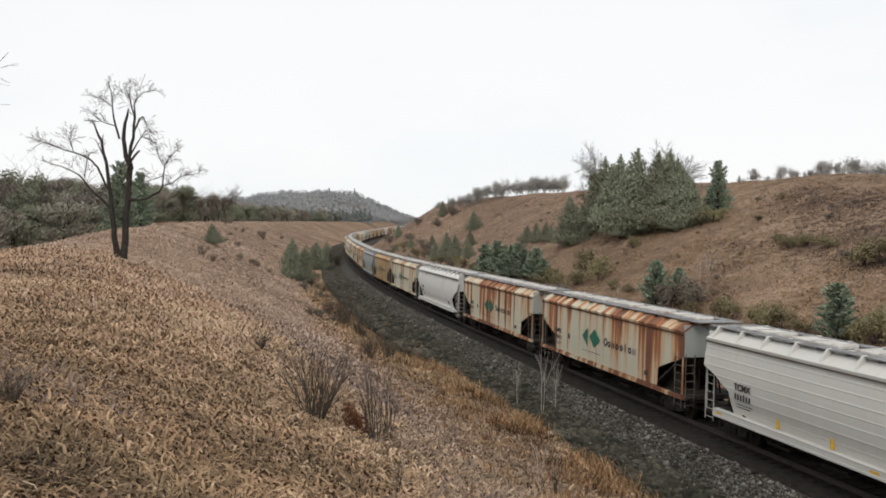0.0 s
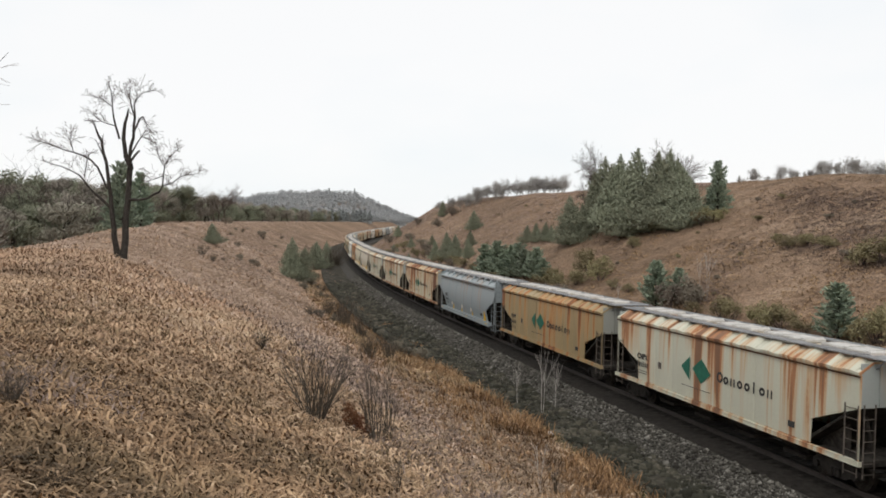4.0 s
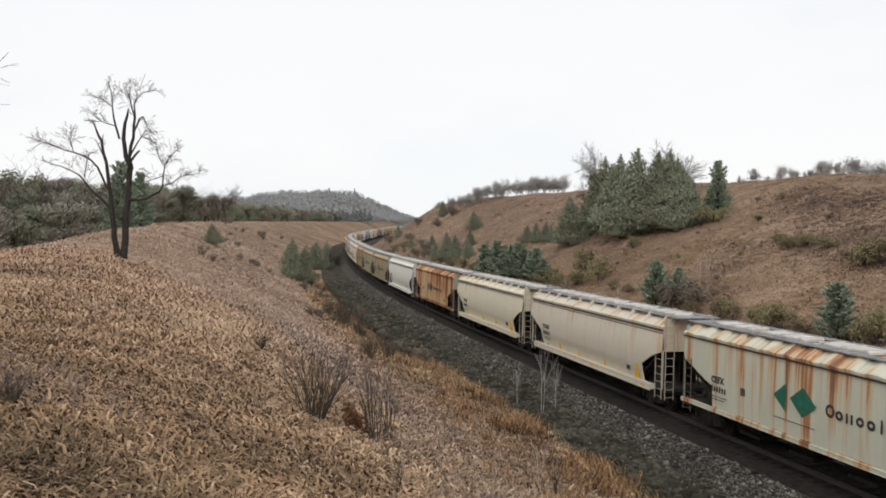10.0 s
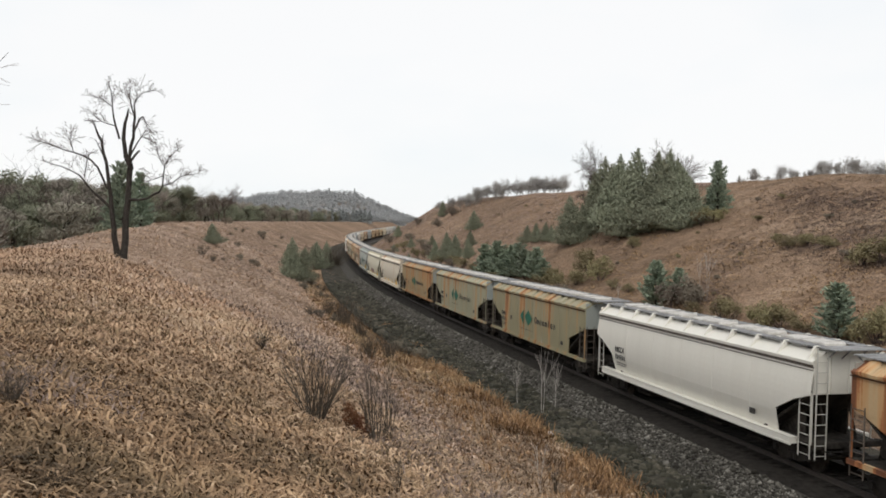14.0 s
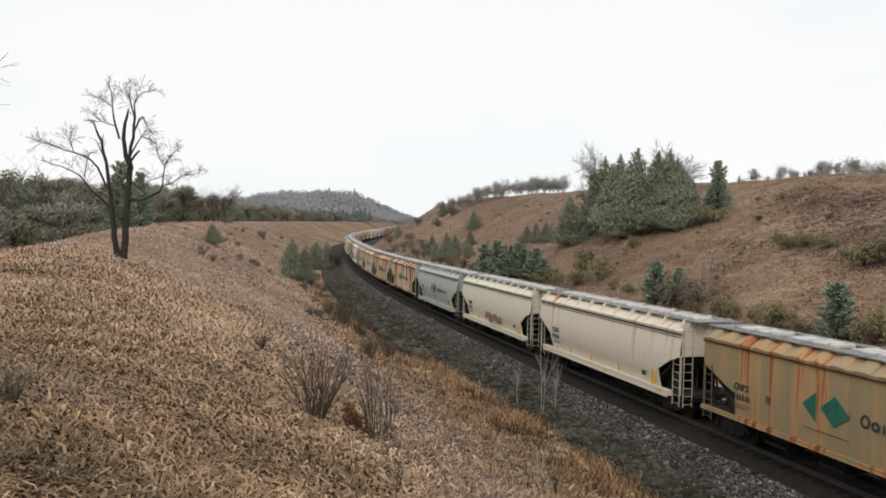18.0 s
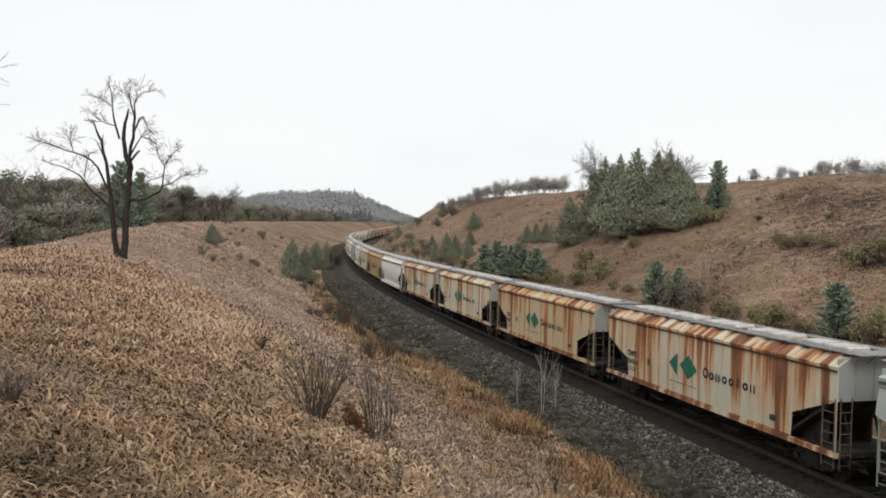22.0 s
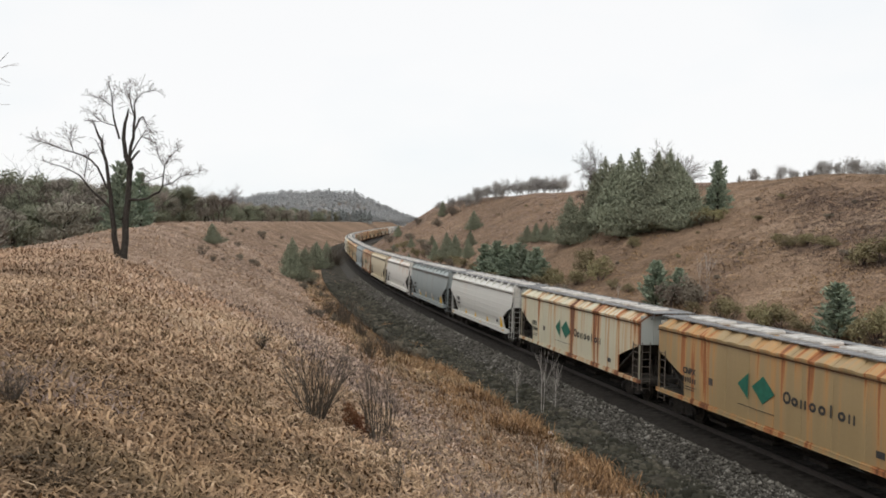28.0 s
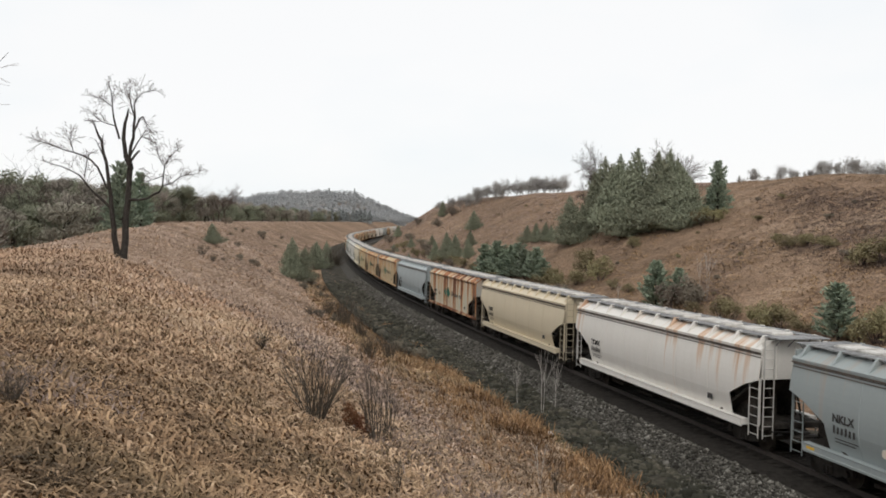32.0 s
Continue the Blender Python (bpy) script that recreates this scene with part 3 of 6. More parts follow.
def side_panel(kind, sgn):
    """One side of the body with its seams or corrugations."""
    bm = bmesh.new()
    top, cut, low = 3.92, 2.85, 1.12
    inner = 6.15 if kind == "ribbed" else 6.55
    out = [(XE, top), (XE, cut), (XE - 0.75, cut - 0.25), (inner, 2.05), (inner - 0.08, low), (-inner + 0.08, low), (-inner, 2.05), (-XE + 0.75, cut - 0.25), (-XE, cut), (-XE, top)]
    sb = bmesh.new()
    f = sb.faces.new([sb.verts.new((x, 0, z)) for x, z in out])
    for zc in (1.25, 1.4, 1.55, 1.75, 1.95, 2.2, 2.45, 2.7, 2.95, 3.2, 3.45, 3.7):
        bmesh.ops.bisect_plane(sb, geom=sb.verts[:] + sb.edges[:] + sb.faces[:], plane_co=(0, 0, zc), plane_no=(0, 0, 1))
    # panel seams, or long corrugations, raised from the sheet
    seams, rise = [], 0.0
    if kind == "corrugated":
        folds, rise = (1.5, 1.86, 2.22, 2.58, 2.94, 3.30, 3.64), 0.010
        for zc in folds:
            for dz in (-0.04, -0.014, 0.014, 0.04):
                bmesh.ops.bisect_plane(sb, geom=sb.verts[:] + sb.edges[:] + sb.faces[:], plane_co=(0, 0, zc + dz), plane_no=(0, 0, 1))
    else:
        seams, rise = ((-5.0, -2.5, 0, 2.5, 5.0), 0.016) if kind == "smooth" else ((-6.0, -4.5, -3.0, -1.5, 0, 1.5, 3.0, 4.5, 6.0), -0.012)
        for xc in seams:
            for dx in (-0.035, -0.018, 0.018, 0.035):
                bmesh.ops.bisect_plane(sb, geom=sb.verts[:] + sb.edges[:] + sb.faces[:], plane_co=(xc + dx, 0, 0), plane_no=(1, 0, 0))
        if kind == "ribbed":
            for i in range(-30, 31):
                if i % 6:
                    bmesh.ops.bisect_plane(sb, geom=sb.verts[:] + sb.edges[:] + sb.faces[:], plane_co=(i * 0.25, 0, 0), plane_no=(1, 0, 0))
    for v in sb.verts:
        z = v.co.z
        proud = any(abs(v.co.x - xc) < 0.019 for xc in seams) if kind != "corrugated" else any(abs(z - zc) < 0.015 for zc in folds)
        swell = 0.046 * abs(math.sin(math.pi * v.co.x / 1.5)) * math.sin(min(1.0, max(0.0, (z - 1.1) / 2.8)) * math.pi) ** 0.5 if kind == "ribbed" and abs(v.co.x) < 7.5 else 0.0
        v.co.y = sgn * (side_y(kind, z) + (rise if proud else 0.0) + swell)
    bmesh.ops.recalc_face_normals(sb, faces=sb.faces[:])
    if (sb.faces[:][0].normal.y > 0) != (sgn > 0):
        bmesh.ops.reverse_faces(sb, faces=sb.faces[:])
    bmesh.ops.solidify(sb, geom=sb.faces[:], thickness=0.05)
    me = bpy.data.meshes.new("tmp")
    sb.to_mesh(me)
    sb.free()
    bm.from_mesh(me)
    bpy.data.meshes.remove(me)
    return bm


def end_wall(e):
    bm = box(bmesh.new(), e * (XE - 0.06) - 0.03, e * (XE - 0.06) + 0.03, -HALF + 0.06, HALF - 0.06, 2.86, 4.30)
    for y in (-0.75, 0.0, 0.75):
        box(bm, e * XE - 0.03, e * XE + 0.03, y - 0.04, y + 0.04, 2.9, 4.2)
    return bm


def roof_deck():
    bm = bmesh.new()
    prism(bm, [(-1.06, 4.34), (0, 4.40), (1.06, 4.34), (1.06, 4.28), (-1.06, 4.28)], "x", -XE, XE)
    return bm


def eave_mesh(sgn, kind):
    """The sloping shoulder between side and roof with its ribs and lower lip."""
    bm = bmesh.new()
    s = sgn
    prism(bm, [(s * 1.525, 3.90), (s * 1.56, 3.92), (s * 1.57, 4.02), (s * 1.03, 4.36), (s * 1.0, 4.30), (s * 1.50, 3.97)], "x", -XE, XE)
    if kind == "ribbed":
        n = 16
        for i in range(n):
            x = -XE + (i + 0.5) * 2 * XE / n
            half = 0.43 if i % 3 else 0.36
            rows = []
            for dx, up in ((-1.0, 0.0), (-0.82, 0.045), (-0.45, 0.07), (0.0, 0.078), (0.45, 0.07), (0.82, 0.045), (1.0, 0.0)):
                rows.append([bm.verts.new((x + dx * half * (1.0 - 0.22 * t), s * (yy + up * 0.5), zz + up * (0.4 + 0.5 * t))) for yy, zz, t in ((1.56, 3.93, 0.0), (1.575, 4.02, 0.3), (1.40, 4.14, 0.6), (1.20, 4.27, 0.8), (1.05, 4.36, 1.0))])
            for ra, rb in zip(rows, rows[1:]):
                for k in range(4):
                    bm.faces.new((ra[k], ra[k + 1], rb[k + 1], rb[k]) if s > 0 else (ra[k], rb[k], rb[k + 1], ra[k + 1]))
    else:
        n = 11
        for i in range(n):
            x = -XE + 0.35 + i * (2 * XE - 0.7) / (n - 1)
            prism(bm, [(s * 1.54, 4.03), (s * 1.20, 4.52), (s * 1.03, 4.52), (s * 1.03, 4.34)], "x", x - 0.05, x + 0.05)
    return bm


def ladder_mesh(x0, x1, y, z0, z1, rungs, along="x", c=0.0):
    bm = bmesh.new()
    def P(a, z):
        return (a, y, z) if along == "x" else (c, a, z)
    for a in (x0, x1):
        p = P(a, 0)
        box(bm, p[0] - 0.017, p[0] + 0.017, p[1] - 0.017, p[1] + 0.017, z0, z1)
    for i in range(rungs):
        z = z0 + 0.12 + i * (z1 - z0 - 0.24) / (rungs - 1)
        tube(bm, P(x0, z), P(x1, z), 0.016, 5)
    return bm


TEXTS = {}


def text_mesh(word, size):
    if (word, size) not in TEXTS:
        cu = bpy.data.curves.new("lettering", "FONT")
        cu.body, cu.size, cu.extrude, cu.offset = word, size, 0.004, 0.011
        ob = bpy.data.objects.new("lettering", cu)
        scene.collection.objects.link(ob)
        bpy.context.view_layer.update()
        me = bpy.data.meshes.new_from_object(ob.evaluated_get(bpy.context.evaluated_depsgraph_get()))
        bpy.data.objects.remove(ob)
        me.materials.clear()
        me.materials.append(M_BLACK)
        TEXTS[(word, size)] = me
    return TEXTS[(word, size)]


def hopper_car(kind):
    car = new("hopper_car")
    part("roof_deck", roof_deck(), M_PAINT, car)
    for s in (1, -1):
        part("side_panel", side_panel(kind, s), M_PAINT, car)
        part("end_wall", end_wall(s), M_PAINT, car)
        part("eave", eave_mesh(s, kind), M_PAINT, car)
        part("gutter", box(bmesh.new(), -XE, XE, s * 1.53, s * 1.59, 3.855, 3.90), M_GUTTER if kind == "ribbed" else M_LADDER, car, "thin gutter strip under the eave")
        bm = bmesh.new()
        if kind == "ribbed":
            box(bm, -XE - 0.05, XE + 0.05, s * 1.44, s * 1.585, 1.0, 1.16, 0.012)
        else:
            box(bm, -7.5, 7.5, s * 1.42, s * 1.70, 0.98, 1.20, 0.02)
            box(bm, -7.5, 7.5, s * 1.66, s * 1.70, 0.90, 1.0)
        if kind == "smooth":
            for z in (3.70, 3.80):
                y = side_y(kind, z)
                part("belt_rail", box(bmesh.new(), -XE, XE, s * (y - 0.03), s * (y + 0.022), z, z + 0.028), M_LADDER, car, "thin dark belt rail")
        part("side_sill", bm, M_PAINT, car)
        bm = box(bmesh.new(), -XE - 0.12, XE + 0.12, s * 0.64, s * 1.18, 4.46, 4.495)
        for i in range(12):
            x = -XE + 0.4 + i * 1.4
            box(bm, x - 0.025, x + 0.025, s * 0.70, s * 1.04, 4.32, 4.46)
        for i in range(34):
            x = -XE + i * 0.5
            box(bm, x, x + 0.06, s * 0.65, s * 1.17, 4.495, 4.51)
        part("running_board", bm, M_ROOF, car, "grey galvanised grating walkway")
    for i in range(5):
        x = -6.4 + i * 3.2
        bm = box(bmesh.new(), x - 1.22, x + 1.22, -0.47, 0.47, 4.40, 4.56, 0.04)
        for k in (-1.0, 0, 1.0):
            box(bm, x + k - 0.03, x + k + 0.03, -0.52, 0.52, 4.56, 4.585)
        part("hatch_cover", bm, M_HATCH, car, "pale long hatch cover")
    for e in (1, -1):
        bm = box(bmesh.new(), e * XE - 0.45, e * XE + 0.55, -1.12, 1.12, 4.455, 4.49)
        for y in (-0.95, -0.35, 0.35, 0.95):
            tube(bm, (e * (XE + 0.45), y, 4.5), (e * XE, y, 4.12), 0.025, 5)
        part("end_platform", bm, M_ROOF, car)
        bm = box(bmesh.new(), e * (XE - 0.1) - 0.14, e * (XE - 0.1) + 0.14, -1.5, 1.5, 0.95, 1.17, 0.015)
        part("end_sill", bm, M_GRIMESHADE, car)
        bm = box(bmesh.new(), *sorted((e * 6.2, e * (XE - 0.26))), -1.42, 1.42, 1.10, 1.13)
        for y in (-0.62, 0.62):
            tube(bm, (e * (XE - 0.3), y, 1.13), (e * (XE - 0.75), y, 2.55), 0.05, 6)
        part("end_floor", bm, M_GRIMESHADE, car, "grimy end floor with braces, coloured darker for shade")
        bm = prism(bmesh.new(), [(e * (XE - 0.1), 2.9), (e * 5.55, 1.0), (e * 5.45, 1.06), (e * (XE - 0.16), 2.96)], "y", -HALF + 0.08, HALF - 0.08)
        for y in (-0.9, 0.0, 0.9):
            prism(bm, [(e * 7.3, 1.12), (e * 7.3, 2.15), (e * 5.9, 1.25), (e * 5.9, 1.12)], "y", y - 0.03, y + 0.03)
        part("slope_sheet", bm, M_GRIMESHADE, car, "grimy slope sheet under the end, coloured dark for shade")
        for s in (1, -1):
            part("side_ladder", ladder_mesh(*sorted((e * 7.72, e * 8.3)), s * 1.54, 0.62, 2.95, 7), M_LADDER if kind == "ribbed" else M_PAINT, car)
            bm = bmesh.new()
            tube(bm, (e * 8.3, s * 1.5, 1.1), (e * 8.3, s * 1.5, 2.9), 0.045, 6)
            part("corner_post", bm, M_PAINT, car)
        part("end_ladder", ladder_mesh(-e * 1.0, -e * 1.44, 0, 0.62, 3.0 if kind == "ribbed" else 4.5, 7 if kind == "ribbed" else 11, "y", e * (XE + 0.1)), M_LADDER if kind == "ribbed" else M_PAINT, car)
        bm = box(bmesh.new(), *sorted((e * 8.3, e * 8.95)), -0.11, 0.11, 0.76, 0.98, 0.02)
        box(bm, *sorted((e * 8.88, e * 9.19)), -0.2, 0.16, 0.72, 1.0, 0.05)
        tube(bm, (e * 8.55, -1.25, 0.92), (e * 8.55, 0, 0.86), 0.025, 5)
        tube(bm, (e * 8.6, 0.25, 0.8), (e * 9.15, 0.3, 0.42), 0.035, 6)
        part("coupler", bm, M_TRUCK, car, "dark cast steel coupler with hose")
        # truck
        bm = box(bmesh.new(), e * 6.9 - 0.2, e * 6.9 + 0.2, -1.12, 1.12, 0.42, 0.78, 0.03)
        truck = part("truck", bm, M_TRUCK, car, "grimy three-piece freight truck, coloured darker for shade")
        for s in (1, -1):
            c = e * 6.9
            bm = prism(bmesh.new(), [(c - 1.12, 0.40), (c - 1.12, 0.62), (c - 0.45, 0.84), (c + 0.45, 0.84), (c + 1.12, 0.62), (c + 1.12, 0.40), (c + 0.75, 0.40), (c + 0.42, 0.22), (c - 0.42, 0.22), (c - 0.75, 0.40)], "y", s * 0.94, s * 1.10)
            for k in (-0.16, 0, 0.16):
                tube(bm, (c + k, s * 1.12, 0.26), (c + k, s * 1.12, 0.52), 0.07, 7)
            for k in (-0.88, 0.88):
                tube(bm, (c + k, s * 1.08, 0.46), (c + k, s * 1.2, 0.46), 0.12, 10)
            part("side_frame", bm, M_TRUCK, truck)
            for k in (-0.88, 0.88):
                bm = tube(bmesh.new(), (0, s * 0.70, 0), (0, s * 0.82, 0), 0.46, 20)
                tube(bm, (0, s * 0.67, 0), (0, s * 0.70, 0), 0.49, 20)
                tube(bm, (0, 0, 0), (0, s * 0.9, 0), 0.085, 8)
                for a in range(6):
                    box(bm, 0.28 * math.cos(a * 1.047) - 0.05, 0.28 * math.cos(a * 1.047) + 0.05, s * 0.82, s * 0.835, 0.28 * math.sin(a * 1.047) - 0.05, 0.28 * math.sin(a * 1.047) + 0.05)
                wheel = part("wheel", bm, M_WHEEL, truck)
                wheel.matrix_parent_inverse = Matrix.Translation((c + k, 0, 0.46))
    bm = box(bmesh.new(), -8.3, 8.3, -0.22, 0.22, 0.72, 1.06)
    for x in (-4.2, 0.0, 4.2):
        box(bm, x - 0.08, x + 0.08, -1.4, 1.4, 0.98, 1.12)
    part("centre_sill", bm, M_DARK, car)
    for x in (-4.5, -1.5, 1.5, 4.5):
        bm = bmesh.new()
        a, b = [(x - 1.35, -1.38), (x + 1.35, -1.38), (x + 1.35, 1.38), (x - 1.35, 1.38)], [(x - 0.5, -0.6), (x + 0.5, -0.6), (x + 0.5, 0.6), (x - 0.5, 0.6)]
        va, vb = [bm.verts.new((*p, 1.14)) for p in a], [bm.verts.new((*p, 0.40)) for p in b]
        for i in range(4):
            bm.faces.new((va[i], vb[i], vb[(i + 1) % 4], va[(i + 1) % 4]))
        bm.faces.new(vb)
        bm.faces.new(va[::-1])
        box(bm, x - 0.62, x + 0.62, -0.85, 0.85, 0.30, 0.42)
        bmesh.ops.recalc_face_normals(bm, faces=bm.faces[:])
        part("outlet_gate", bm, M_DARK, car)
    bm = tube(bmesh.new(), (-7.7, -0.7, 1.5), (-7.7, 0.7, 1.5), 0.26, 12)
    tube(bm, (-7.3, -0.35, 1.32), (-6.9, -0.35, 1.32), 0.17, 10)
    part("brake_reservoir", bm, M_DARK, car)
    return car


def outline_plate(pts, y):
    """A thin painted figure on the car side; pts are (x, z)."""
    t = 0.006 if y > 0 else -0.006
    return prism(bmesh.new(), pts, "y", y, y + t)


def ring_plate(x, z, w, h, stroke, y):
    """A plain painted ring, w wide and h high."""
    bm = bmesh.new()
    t = 0.006 if y > 0 else -0.006
    n = 12
    loops = []
    for yy in (y, y + t):
        for inset in (0.0, stroke):
            loops.append([bm.verts.new((x + w / 2 + (w / 2 - inset) * math.cos(2 * math.pi * i / n), yy, z + h / 2 + (h / 2 - inset) * math.sin(2 * math.pi * i / n))) for i in range(n)])
    for a, b in ((0, 1), (1, 3), (3, 2), (2, 0)):
        for i in range(n):
            j = (i + 1) % n
            bm.faces.new((loops[a][i], loops[a][j], loops[b][j], loops[b][i]))
    bmesh.ops.recalc_face_normals(bm, faces=bm.faces[:])
    return bm


def bars(x0, z0, widths, height, gap, y):
    bm = bmesh.new()
    x = x0
    for i, w in enumerate(widths):
        h = height * (1.0 if i % 3 else 1.18)
        box(bm, x, x + w, y, y + (0.006 if y > 0 else -0.006), z0, z0 + h)
        x += w + gap
    return bm


def side_marks(car, mark, emblem, placards=False, reflectors=False, kind="ribbed", stained=False):
    """Reporting mark, number and data as bars, emblem; the same on both sides."""
    for s in (-1, 1):
        def Y(z):
            return s * (side_y(kind, z) + {"ribbed": 0.05, "smooth": 0.018, "corrugated": 0.03}[kind])
        fwd = -s
        def X(v):
            return v * fwd if s > 0 else v
        turn = pose(0, 0, 0, 90, 0, 0 if s < 0 else 180)
        if mark:
            m = turn.copy()
            m.translation = Vector((X(-6.15), Y(2.4), 2.24))
            hang("reporting_mark", text_mesh(mark, 0.37), car, "black reporting mark", m)
        def flip(bm):
            if s > 0:
                for v in bm.verts:
                    v.co.x = -v.co.x
                bmesh.ops.reverse_faces(bm, faces=bm.faces[:])
            return bm
        part("car_number", flip(bars(-6.12, 1.86, (0.09,) * 6, 0.22, 0.09, Y(2.0))), M_BLACK, car, "black number blocks")
        for z, w in ((1.66, 1.05), (1.55, 0.9)):
            part("data_line", flip(box(bmesh.new(), -6.1, -6.1 + w, Y(z), Y(z) + s * 0.006, z, z + 0.03)), M_BLACK, car)
        if emblem:
            go = 0.65 if kind == "smooth" else 0.2
            green = M_STAINED if stained else M_GREEN
            part("emblem", flip(outline_plate([(x + go, z) for x, z in [(-1.68, 2.0), (-1.68, 3.02), (-2.32, 2.54), (-2.32, 2.48)]], Y(2.5))), green, car, "green half diamond")
            part("emblem", flip(outline_plate([(x + go, z) for x, z in [(-0.78, 1.98), (-0.10, 2.48), (-0.78, 3.04), (-1.46, 2.54)]], Y(2.5))), green, car, "green diamond")
            part("data_line", flip(box(bmesh.new(), -2.3 + go, -0.1 + go, Y(1.7), Y(1.7) + s * 0.005, 1.70, 1.725)), M_BLACK, car)
            for i in range(8):
                x, z0 = 0.36 + go + i * 0.46, 2.28
                if i in (2, 7):
                    bm = box(bmesh.new(), x + 0.02, x + 0.095, Y(2.4), Y(2.4) + s * 0.006, z0, z0 + 0.32)
                    box(bm, x + 0.23, x + 0.305, Y(2.4), Y(2.4) + s * 0.006, z0, z0 + 0.32)
                elif i == 5:
                    bm = box(bmesh.new(), x + 0.10, x + 0.18, Y(2.4), Y(2.4) + s * 0.006, z0, z0 + 0.44)
                else:
                    bm = ring_plate(x, z0, 0.43 if i == 0 else 0.35, 0.46 if i == 0 else 0.33, 0.10, Y(2.4))
                part("word_shape", flip(bm), M_BLACK, car)
            part("load_plate", flip(box(bmesh.new(), -4.15, -3.85, Y(2.2), Y(2.2) + s * 0.005, 2.05, 2.35)), M_LADDER, car)
        if reflectors:
            part("reflector", flip(box(bmesh.new(), 6.0, 6.12, Y(1.95) - s * 0.16, Y(1.95), 1.25, 1.95)), M_YELLOW, car, "yellow reflector strip")
            for x in (-3.7, -0.9, 2.4):
                part("reflector", flip(box(bmesh.new(), x, x + 0.09, Y(1.6) - s * 0.12, Y(1.6), 1.26, 1.62)), M_YELLOW, car, "yellow reflector strip")
            for x in (-7.3, 1.0, 6.6):
                part("reflector", flip(box(bmesh.new(), x, x + 0.4, s * 1.70, s * 1.706, 1.03, 1.12)), M_YELLOW, car, "yellow reflector strip on the sill")
        if placards:
            for x in (-3.9, -0.6, 2.2):
                part("placard", flip(tube(bmesh.new(), (x, Y(1.82) - s * 0.06, 1.72), (x, Y(1.82), 1.72), 0.14, 12)), M_DISC, car, "round pale placard")
        m_plate = box(bmesh.new(), 5.0, 5.36, Y(1.75), Y(1.75) + s * 0.005, 1.52, 1.74)
        part("data_plate", flip(m_plate), M_BLACK, car)


def graffiti(car, y):
    """Seven sprayed letters, each a blob of its own."""
    rng = random.Random(8)
    for i in range(7):
        x, r = -1.2 + i * 0.55, rng.uniform(0.25, 0.4)
        pts = [(x + r * 1.1 * math.cos(a) * rng.uniform(0.8, 1.15), 1.72 + 0.1 * math.sin(i * 2) + r * math.sin(a) * rng.uniform(0.8, 1.2)) for a in [k * math.pi / 5 for k in range(10)]]
        part("graffiti", prism(bmesh.new(), pts, "y", y, y - 0.004 - 0.001 * i), M_GRAFF, car, "faded maroon spray scrawl")


RB, SM, CO = "ribbed", "smooth", "corrugated"
GREY = (0.29, 0.33, 0.345)
